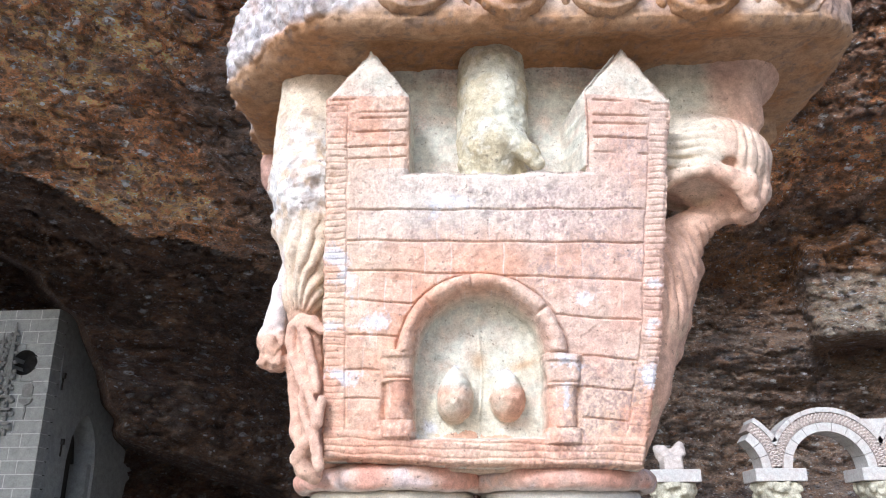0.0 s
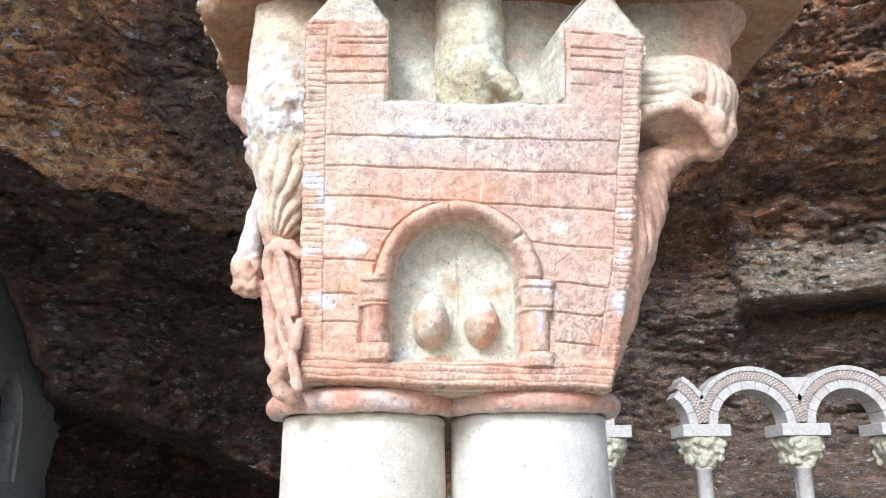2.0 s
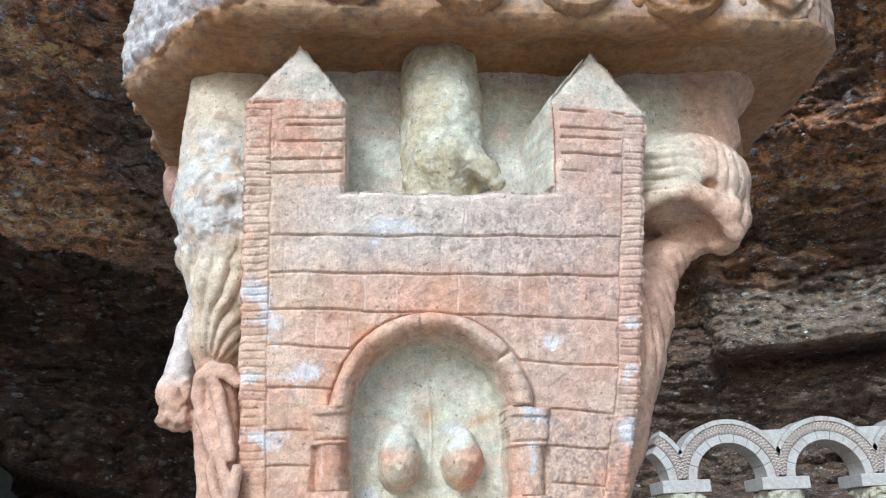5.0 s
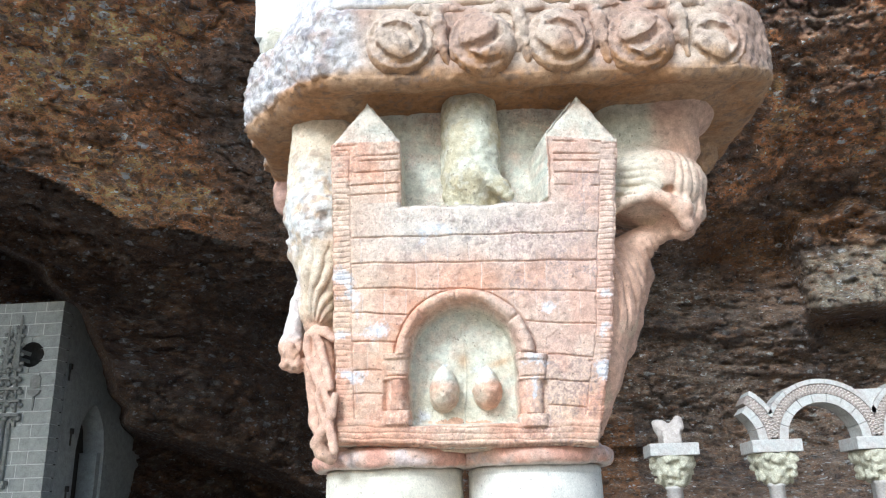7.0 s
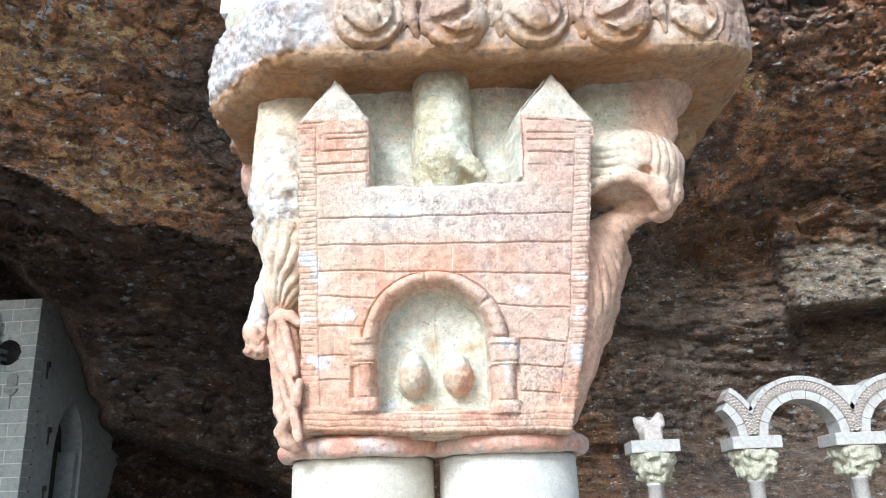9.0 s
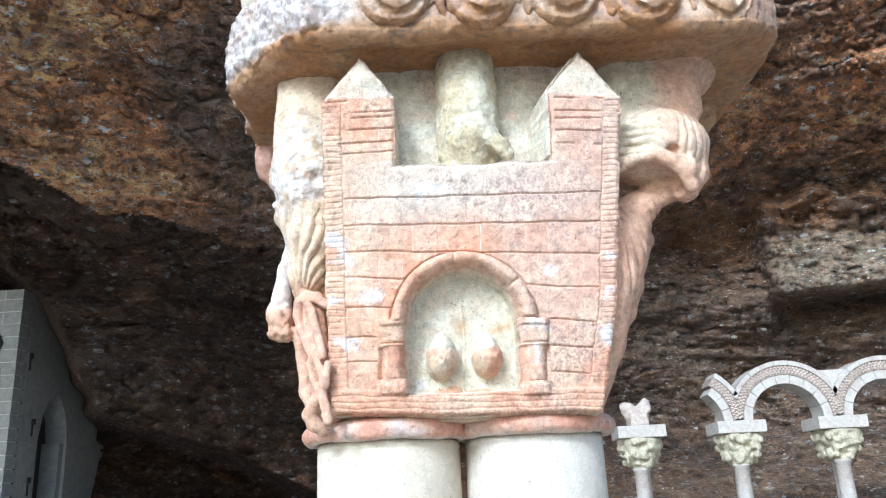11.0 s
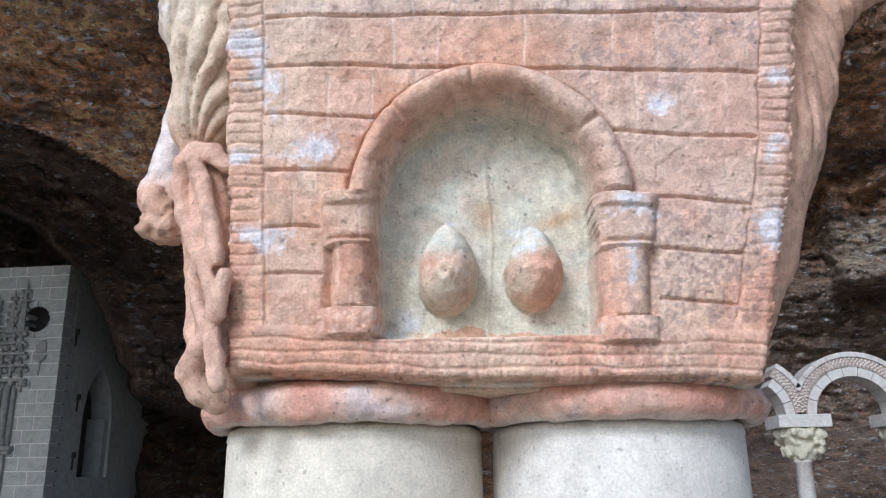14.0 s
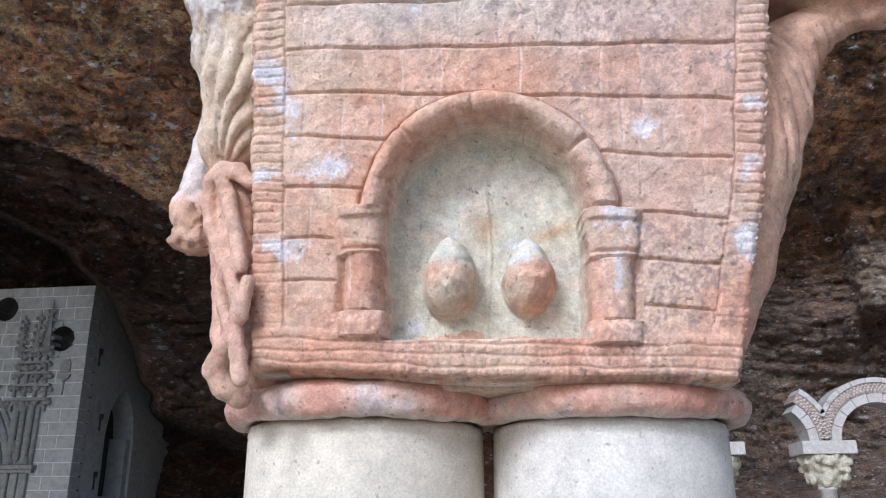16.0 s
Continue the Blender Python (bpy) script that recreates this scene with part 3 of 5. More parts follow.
    tone = blend(tone, (0.62, 0.46, 0.34), step(0.0, 0.8, n1 + 0.6 * step(1.86, 1.96, Z)) * step(1.84, 1.92, Z) * 0.75)
    pale = step(1.85, 1.915, Z + 0.012 * n1) * step(0.15, 0.07, np.abs(U + 0.005)) * (Z < 1.955)
    tone = blend(tone, (0.635, 0.565, 0.47), pale * 0.85)
    green = np.maximum(hollow * np.where(knob > 0.001, step(1.737, 1.750, Z + 0.006 * n1), 1), (inside < -0.001) * 1.0)
    green = np.maximum(green * (1 - posts), (Z > roof + 0.001) * 0.75)
    tone = blend(tone, GREEN, green * (0.85 + 0.2 * n2))
    tone = blend(tone, (0.60, 0.56, 0.42), hollow * step(0.2, 0.7, n1) * 0.6)
    tone = blend(tone, (0.50, 0.34, 0.20), hollow * np.exp(-((U + 0.012) / 0.008) ** 2 - ((Z - 1.772) / 0.012) ** 2) * 0.9)
    tone = blend(tone, (0.50, 0.34, 0.20), hollow * np.exp(-((U - 0.033) / 0.016) ** 2 - ((Z - 1.768 - 0.3 * (U - 0.033)) / 0.005) ** 2) * 0.9)
    dark = step(-0.03, 0.09, U + 0.06 * n1 - 0.01) * step(1.815, 1.865, Z + 0.012 * n1) * step(1.945, 1.925, Z) * (U < strip_r)
    dark = np.maximum(dark, 0.32 * step(1.872, 1.885, Z) * step(1.945, 1.93, Z) * step(-0.11, -0.06, U) * (U < strip_r))
    dark = np.maximum(dark, 0.8 * step(0.115, 0.14, U) * (Z > 1.87) * (Z < 1.99) * (U < strip_r))
    dark = np.maximum(dark, 0.5 * step(0.03, 0.10, U) * step(1.80, 1.76, Z) * (U < strip_r + 0.02) * (hollow < 0.5))
    n3 = fbm(U * 480, Z * 420, U * 0, 2, 57, 0.7)
    face = body * on * (hollow < 0.5) * (roll < 0.001)
    tone = tone * (1 + 0.16 * stones * face)[..., None]
    tone = blend(tone, (0.66, 0.52, 0.42), np.clip(stones - 0.1, 0, 1) * face * 0.8)
    tone = blend(tone, (0.72, 0.62, 0.54), scored * np.where(Z > 1.80, 0.65, 0.35))
    dark = dark * (0.35 + 0.65 * step(-0.5, 0.5, fbm(U * 30, Z * 45, U * 0, 3, 58) + 1.2 * stones))
    tone = blend(tone, (0.35, 0.28, 0.29), dark * step(-0.5, 0.6, n3) * 0.75)
    tone = blend(tone, LICHEN, dark * step(0.0, 0.7, n3 + 0.3 * n2) * 0.7)
    # grey bloom and fine grain speckle over the whole face
    patch = step(-0.15, 0.55, fbm(U * 26, Z * 34, U * 0, 3, 59)) * (hollow < 0.5)
    tone = blend(tone, (0.42, 0.26, 0.21), patch * step(0.0, 0.6, n3) * 0.4)
    tone = blend(tone, (0.70, 0.52, 0.40), patch * step(0.1, 0.6, -n3) * 0.5)
    tone = blend(tone, (0.56, 0.27, 0.17), step(0.15, 0.7, fbm(U * 38, Z * 38, U * 0, 4, 61)) * step(1.86, 1.78, Z) * (green < 0.3) * 0.4)
    tone = blend(tone, (0.585, 0.425, 0.345), step(-0.02, 0.10, U + 0.05 * n1) * step(1.72, 1.80, Z + 0.02 * n1) * (green < 0.3) * 0.5)
    tone = blend(tone, (0.46, 0.24, 0.13), step(0.0, 0.010, roll) * (outer < 1.0) * step(0.0, 0.5, n1 + 0.4 * n2) * (U < 0.02) * 0.5)
    white = np.zeros_like(h)
    for cu, czz, ru, rz in ((-0.153, 1.868, 0.011, 0.012), (-0.142, 1.852, 0.006, 0.010), (-0.134, 1.840, 0.005, 0.011), (-0.112, 1.803, 0.010, 0.010), (-0.152, 1.800, 0.012, 0.005), (-0.147, 1.756, 0.015, 0.005),
                            (0.155, 1.754, 0.009, 0.012), (-0.043, 1.921, 0.018, 0.008), (-0.058, 1.708, 0.010, 0.008), (0.0165, 1.757, 0.010, 0.009), (-0.035, 1.765, 0.005, 0.003), (0.092, 1.825, 0.008, 0.006),
                            (0.155, 1.80, 0.006, 0.006), (0.157, 1.84, 0.006, 0.006), (0.073, 1.766, 0.009, 0.006), (0.072, 1.735, 0.005, 0.010)):
        white = np.maximum(white, np.exp(-(((U + 0.006 * n1 - cu) / (1.25 * ru)) ** 2 + ((Z + 0.005 * n2 - czz) / (1.2 * rz)) ** 2) ** 0.9))
    tone = blend(tone, CHALK, step(0.25, 0.95, white + 0.32 * n2 * (white > 0.12) + 0.2 * n3 * (white > 0.12)) * 0.8)
    tone = blend(tone, (0.66, 0.56, 0.46), step(0.0, 0.003, rec) * step(0.006, 0.003, rec) * 0.7 * (Z < 1.70))
    tone = blend(tone, (0.36, 0.17, 0.12), np.clip(cut, 0, 1) * 0.22 * (inside > 0))
    Y = -0.2 * (Z - CZ) - h
    n, m = U.shape
    idx = np.arange(n * m).reshape(n, m)
    q = np.stack([idx[:-1, :-1], idx[1:, :-1], idx[1:, 1:], idx[:-1, 1:]], -1).reshape(-1, 4)
    keep = (inside > -0.012) | crenel
    kq = keep.ravel()[q].all(1)
    return mesh_part("castle_front", np.stack([U, Y, Z], -1).reshape(-1, 3), q[kq], CARVED, capital, "pink stone castle front with scored courses and gateway", tone.reshape(-1, 3))


castle_front()


def finish(c, name, parent, label, tone_of, rough=0.0012, scale=40.0, extra=None, mat=None, shift=None):
    v, q, n = c.net()
    x, y, z = v.T
    d = rough * fbm(x * scale, y * scale, z * scale, 4, 71) + 0.3 * rough * fbm(x * scale * 6, y * scale * 6, z * scale * 6, 3, 77)
    if extra is not None:
        d = d + extra(x, y, z, n)
    v = v + n * d[:, None]
    if shift is not None:
        v[:, 0] += shift(z)
    return mesh_part(name, v, q, mat or CARVED, parent, label, tone_of(x, y, z, n))


def bell_tone(x, y, z, n):
    a, b = fbm(x * 20, y * 20, z * 20, 4, 81), fbm(x * 80, y * 80, z * 80, 3, 83)
    t = blend((0.58, 0.36, 0.24), (0.62, 0.47, 0.33), step(-0.4, 0.5, a))
    t = blend(t, (0.52, 0.51, 0.38), step(1.95, 2.03, z + 0.02 * a) * step(0.25, 0.2, x) * 0.9)
    t = blend(t, (0.60, 0.47, 0.33), step(1.83, 1.9, z + 0.02 * a) * (x < 0) * 0.8)
    t = blend(t, (0.62, 0.60, 0.56), step(-0.5, 0.4, b) * step(1.88, 1.93, z + 0.02 * a) * step(2.05, 2.0, z) * (x < -0.1) * 0.8)
    t = blend(t, (0.25, 0.20, 0.19), step(0.35, 0.75, fbm(x * 110, y * 110, z * 110, 3, 85)) * step(1.92, 1.95, z) * step(2.05, 2.0, z) * (x < -0.1) * 0.45)
    return t


def bell():
    c = Carving((-0.32, -0.02, 1.64), (0.30, 0.33, 2.13), 0.003)
    zs = [1.66, 1.69, 1.75, 1.85, 1.95, 2.02, 2.06, 2.11]

    def fn(x, y, z):
        lo = np.interp(z, zs, [-0.178, -0.175, -0.18, -0.195, -0.215, -0.23, -0.24, -0.245])
        hi = np.interp(z, zs, [0.135, 0.135, 0.15, 0.18, 0.20, 0.22, 0.235, 0.24])
        b = np.interp(z, zs, [0.085, 0.085, 0.085, 0.09, 0.095, 0.10, 0.105, 0.105])
        cx, a = (lo + hi) / 2, (hi - lo) / 2
        d = ((np.abs((x - cx) / a) ** 3.2 + np.abs((y - 0.145) / b) ** 3.2) ** (1 / 3.2) - 1) * b
        return np.maximum(np.maximum(d, 1.665 - z), z - 2.112)
    c.merge(fn, k=0.002)
    finish(c, "bell", capital, "pink and buff stone core of the capital", bell_tone)


bell()


def left_carving():
    c = Carving((-0.28, -0.04, 1.65), (-0.12, 0.20, 2.115), 0.0017)
    # smooth corner under the slab and the chipped mass below it
    c.rope([(-0.190, 0.070, 2.105, 0.038), (-0.194, 0.058, 2.03, 0.037), (-0.195, 0.052, 1.97, 0.040), (-0.190, 0.056, 1.92, 0.036), (-0.186, 0.062, 1.87, 0.029)], k=0.01)
    c.block((-0.230, 0.034, 1.985), (-0.150, 0.16, 2.125), r=0.014, k=0.012)
    c.ball((-0.186, 0.030, 1.950), (0.030, 0.036, 0.040), k=0.012)
    c.ball((-0.206, 0.040, 1.972), (0.022, 0.022, 0.020), k=0.008).ball((-0.200, 0.028, 1.930), (0.018, 0.018, 0.016), k=0.006)
    c.ball((-0.229, 0.070, 1.940), 0.009, k=0.005).ball((-0.223, 0.064, 1.918), 0.010, k=0.006).ball((-0.226, 0.062, 1.957), 0.010, k=0.006)
    # drilled notch beside the tower
    c.rope([(-0.189, -0.012, 1.945, 0.004), (-0.180, -0.010, 1.947, 0.0085), (-0.168, -0.006, 1.942, 0.010)], k=0.002, cut=True)
    # mass of the leaves that fan down to the tie
    c.rope([(-0.178, 0.028, 1.935, 0.026), (-0.186, 0.036, 1.885, 0.026), (-0.191, 0.043, 1.842, 0.021), (-0.191, 0.044, 1.812, 0.012)], k=0.006)
    c.rope([(-0.168, 0.070, 1.90, 0.030), (-0.166, 0.078, 1.80, 0.028), (-0.160, 0.082, 1.69, 0.025)], k=0.006)
    # hanging pods and worn boss at the corner
    c.rope([(-0.218, 0.075, 1.885, 0.0050), (-0.222, 0.078, 1.858, 0.0085), (-0.226, 0.080, 1.825, 0.0115), (-0.228, 0.080, 1.803, 0.015)], k=0.004)
    c.rope([(-0.211, 0.062, 1.872, 0.0045), (-0.209, 0.058, 1.840, 0.0062), (-0.199, 0.046, 1.814, 0.0065)], k=0.002)
    c.rope([(-0.2175, 0.060, 1.872, 0.0018), (-0.2165, 0.058, 1.835, 0.0024)], k=0.002, cut=True)
    c.ball((-0.226, 0.080, 1.794), (0.0160, 0.022, 0.016), k=0.005).ball((-0.232, 0.074, 1.781), (0.009, 0.012, 0.008), k=0.004).ball((-0.219, 0.076, 1.777), (0.011, 0.014, 0.009), k=0.004)
    c.ball((-0.224, 0.054, 1.793), (0.007, 0.006, 0.005), k=0.004, cut=True)
    # outer strand behind the ribbons
    c.rope([(-0.206, 0.075, 1.780, 0.0070), (-0.196, 0.074, 1.735, 0.0085), (-0.193, 0.070, 1.706, 0.0090), (-0.187, 0.060, 1.690, 0.0070)], k=0.004)
    # web behind the knotted ribbon
    c.rope([(-0.183, 0.040, 1.80, 0.0135), (-0.175, 0.036, 1.74, 0.012), (-0.173, 0.040, 1.69, 0.012)], k=0.003)
    # first loop, hanging from the tie
    c.rope([(-0.195, 0.034, 1.772, 0.0054), (-0.2005, 0.036, 1.790, 0.0058), (-0.198, 0.031, 1.805, 0.0060), (-0.189, 0.026, 1.8115, 0.0062), (-0.176, 0.020, 1.807, 0.0058), (-0.166, 0.018, 1.798, 0.005)], k=0.0015)
    c.rope([(-0.195, 0.034, 1.774, 0.0054), (-0.186, 0.030, 1.752, 0.0054), (-0.178, 0.026, 1.737, 0.0050)], k=0.0015)
    c.rope([(-0.189, 0.024, 1.806, 0.0050), (-0.1825, 0.024, 1.790, 0.0058), (-0.175, 0.022, 1.765, 0.0055), (-0.170, 0.020, 1.740, 0.0048)], k=0.0015)
    c.rope([(-0.1925, 0.020, 1.793, 0.0028), (-0.1895, 0.022, 1.777, 0.0036), (-0.1835, 0.022, 1.762, 0.0018)], k=0.0015, cut=True)
    # second loop
    c.rope([(-0.170, 0.020, 1.744, 0.0048), (-0.180, 0.025, 1.7425, 0.0054), (-0.1845, 0.028, 1.732, 0.0050), (-0.181, 0.027, 1.715, 0.0046), (-0.174, 0.024, 1.701, 0.0048), (-0.1665, 0.018, 1.709, 0.0048), (-0.163, 0.016, 1.730, 0.0040)], k=0.0015)
    c.rope([(-0.178, 0.023, 1.739, 0.0040), (-0.171, 0.019, 1.723, 0.0050), (-0.167, 0.017, 1.707, 0.0046)], k=0.0015)
    c.rope([(-0.1785, 0.014, 1.728, 0.0022), (-0.1745, 0.014, 1.714, 0.0022)], k=0.0015, cut=True)
    # forked end over the neck ring
    c.rope([(-0.170, 0.023, 1.696, 0.0054), (-0.180, 0.030, 1.690, 0.0062), (-0.186, 0.037, 1.678, 0.0080), (-0.181, 0.042, 1.667, 0.0085), (-0.172, 0.046, 1.662, 0.0085)], k=0.002)
    c.rope([(-0.170, 0.021, 1.698, 0.0048), (-0.1665, 0.018, 1.683, 0.0054), (-0.163, 0.016, 1.667, 0.0050)], k=0.0015)

    def tone(x, y, z, n):
        t = bell_tone(x, y, z, n)
        a = fbm(x * 30, y * 30, z * 30, 3, 87)
        t = blend(t, (0.61, 0.38, 0.27), step(1.825, 1.80, z) * (0.7 + 0.3 * a))
        t = blend(t, (0.62, 0.50, 0.36), step(1.81, 1.84, z) * step(1.93, 1.90, z) * (x > -0.216) * 0.7)
        t = blend(t, (0.68, 0.60, 0.55), step(-0.208, -0.214, x) * step(1.80, 1.82, z) * step(1.90, 1.88, z) * 0.85)
        t = blend(t, (0.50, 0.29, 0.17), step(1.808, 1.798, z) * step(1.765, 1.775, z) * step(-0.212, -0.220, x) * step(-0.2, 0.4, a) * 0.7)
        return blend(t, (0.26, 0.15, 0.10), step(0.45, 0.8, fbm(x * 90, y * 90, z * 90, 3, 193)) * 0.4)

    def leaves(x, y, z, n):
        far = np.hypot(x + 0.196, z - 1.798)
        turn = np.degrees(np.arctan2(x + 0.196, z - 1.798)) - 110 * far + 3 * vnoise(x * 70, y * 70, z * 70, 195)
        strand = np.abs(np.sin(np.pi * turn / 9.5)) ** 0.55
        mask = step(1.816, 1.828, z) * step(1.925, 1.900, z + 0.4 * (x + 0.19)) * step(0.075, 0.05, y) * step(-0.216, -0.208, x)
        boss = step(-0.212, -0.218, x) * step(1.822, 1.808, z) * (0.005 * fbm(x * 75, y * 75, z * 75, 3, 197))
        chip = 0.0030 * fbm(x * 65, y * 55, z * 55, 4, 191, 0.6) * step(1.90, 1.925, z) * step(2.02, 1.985, z)
        return boss + 0.0060 * (strand - 0.75) * mask + chip
    finish(c, "left_leafwork", capital, "worn buff and pink carved leaves and knotted ribbons", tone, 0.0009, 110, leaves)
    d = Carving((-0.34, 0.15, 1.99), (-0.20, 0.33, 2.115), 0.003)
    d.rope([(-0.250, 0.25, 2.10, 0.030), (-0.272, 0.25, 2.085, 0.026), (-0.274, 0.25, 2.068, 0.022), (-0.265, 0.25, 2.05, 0.016), (-0.250, 0.24, 2.02, 0.010)], k=0.008)
    finish(d, "rear_volute", capital, "worn pink corner scroll at the back of the capital", lambda x, y, z, n: blend((0.52, 0.32, 0.25), (0.45, 0.27, 0.2), step(-0.3, 0.3, fbm(x * 40, y * 40, z * 40, 3, 3))), 0.002)


left_carving()


def right_volute():
    c = Carving((0.12, -0.05, 1.66), (0.37, 0.22, 2.125), 0.0017)
    # smooth abutment flaring out under the slab
    c.block((0.185, 0.022, 2.020), (0.309, 0.16, 2.13), r=0.022, k=0.012)
    c.ball((0.298, 0.070, 2.110), (0.046, 0.058, 0.040), k=0.016)
    c.rope([(0.195, 0.058, 2.095, 0.030), (0.205, 0.062, 2.03, 0.038)], k=0.014)
    # drooping leaf head
    c.ball((0.243, 0.060, 1.993), (0.071, 0.066, 0.052), k=0.007)
    c.rope([(0.185, 0.034, 1.985, 0.030), (0.235, 0.032, 1.990, 0.034), (0.262, 0.036, 1.978, 0.034)], k=0.010)
    c.rope([(0.280, 0.052, 1.995, 0.030), (0.281, 0.046, 1.955, 0.024), (0.274, 0.040, 1.932, 0.016)], k=0.008)
    # hollow under the leaf's lip
    c.ball((0.220, -0.002, 1.927), (0.053, 0.064, 0.029), k=0.003, cut=True, turn=6)
    # stem below it, swept up to the leaf's tip
    c.rope([(0.272, 0.050, 1.935, 0.011), (0.248, 0.056, 1.934, 0.013), (0.220, 0.060, 1.917, 0.020), (0.203, 0.064, 1.892, 0.026), (0.193, 0.066, 1.862, 0.029), (0.178, 0.066, 1.820, 0.030), (0.158, 0.070, 1.75, 0.025), (0.140, 0.072, 1.69, 0.018)], k=0.008)
    c.rope([(0.200, 0.062, 1.905, 0.024), (0.182, 0.056, 1.88, 0.029), (0.168, 0.054, 1.83, 0.030), (0.156, 0.058, 1.77, 0.025)], k=0.010)
    # rolled lip
    c.rope([(0.180, 0.012, 1.950, 0.0085), (0.204, 0.006, 1.9615, 0.0095), (0.226, 0.003, 1.9650, 0.0100), (0.248, 0.004, 1.9565, 0.0100), (0.264, 0.008, 1.941, 0.0095), (0.272, 0.014, 1.926, 0.0085)], k=0.003)
    c.ball((0.268, 0.008, 1.948), (0.013, 0.013, 0.015), k=0.004)
    c.ball((0.250, 0.002, 1.968), (0.010, 0.008, 0.006), k=0.003, cut=True)
    # leaf on the flank behind
    c.rope([(0.243, 0.140, 1.932, 0.010), (0.240, 0.142, 1.900, 0.016), (0.226, 0.142, 1.868, 0.016), (0.217, 0.140, 1.838, 0.018), (0.200, 0.134, 1.80, 0.018), (0.178, 0.126, 1.76, 0.017), (0.158, 0.120, 1.72, 0.016), (0.134, 0.110, 1.68, 0.015)], k=0.006)
    c.rope([(0.190, 0.080, 1.80, 0.012), (0.175, 0.088, 1.765, 0.013), (0.157, 0.088, 1.725, 0.013), (0.140, 0.085, 1.685, 0.011)], k=0.005)
    c.rope([(0.206, 0.098, 1.88, 0.005), (0.199, 0.094, 1.82, 0.006), (0.186, 0.100, 1.775, 0.004)], k=0.004, cut=True)

    def line(d, w):
        return np.exp(-(d / w) ** 2)

    def ribs(x, y, z, n):
        fx, fz = 0.236, 2.010
        tall = 0.42 + 0.58 * step(fx + 0.026, fx - 0.012, x)
        tall = np.where(z > fz, 0.9, tall)
        e = np.hypot(np.maximum(x - fx, 0), (z - fz) * tall) + 0.10 * np.maximum(fx - x, 0)
        e = e + 0.0016 * vnoise(x * 45, y * 45, z * 45, 7)
        m = step(1.955, 1.965, z + 0.5 * np.maximum(x - 0.25, 0)) * step(2.046, 2.034, z) * step(0.10, 0.08, y) * step(0.003, 0.006, e)
        ph = (e / 0.0108) % 1 - 0.5
        head = -0.0046 * line(ph * 0.0108, 0.0019) * m * (0.55 + 0.6 * vnoise(x * 40, y * 40, z * 40, 8))
        fan = step(1.925, 1.905, z) * step(1.795, 1.83, z) * step(0.085, 0.06, y)
        ph2 = ((x + 0.50 * (z - 1.88) + 5 * (z - 1.88) ** 2 + 0.002 * vnoise(x * 40, y * 40, z * 40, 9)) / 0.0125) % 1 - 0.5
        return head - 0.0042 * line(ph2 * 0.0125, 0.0022) * fan * (0.75 + 0.5 * vnoise(x * 30, y * 30, z * 30, 12))

    def tone(x, y, z, n):
        a = fbm(x * 25, y * 25, z * 25, 4, 91)
        t = blend((0.62, 0.40, 0.28), (0.65, 0.49, 0.36), step(-0.3, 0.5, a))
        t = blend(t, (0.60, 0.53, 0.40), step(0.262, 0.215, x + 0.02 * a) * step(1.955, 1.975, z) * 0.9)
        t = blend(t, (0.58, 0.34, 0.23), step(1.925, 1.90, z) * (0.5 + 0.4 * a))
        t = blend(t, (0.54, 0.36, 0.20), step(1.91, 1.93, z) * step(1.955, 1.94, z) * (x < 0.26) * step(-0.3, 0.3, a) * 0.6)
        t = blend(t, (0.53, 0.50, 0.38), step(0.262, 0.235, x + 0.015 * a) * step(2.03, 2.05, z) * 0.9)
        t = blend(t, (0.57, 0.38, 0.28), step(2.045, 2.06, z) * step(0.240, 0.262, x + 0.01 * a) * 0.8)
        t = blend(t, (0.62, 0.46, 0.30), step(0.0, 0.4, a) * step(1.85, 1.80, z) * 0.6)
        return t
    finish(c, "volute", capital, "pink stone corner volute with curved ribs above a fluted stem", tone, 0.0012, 45, ribs)


right_volute()


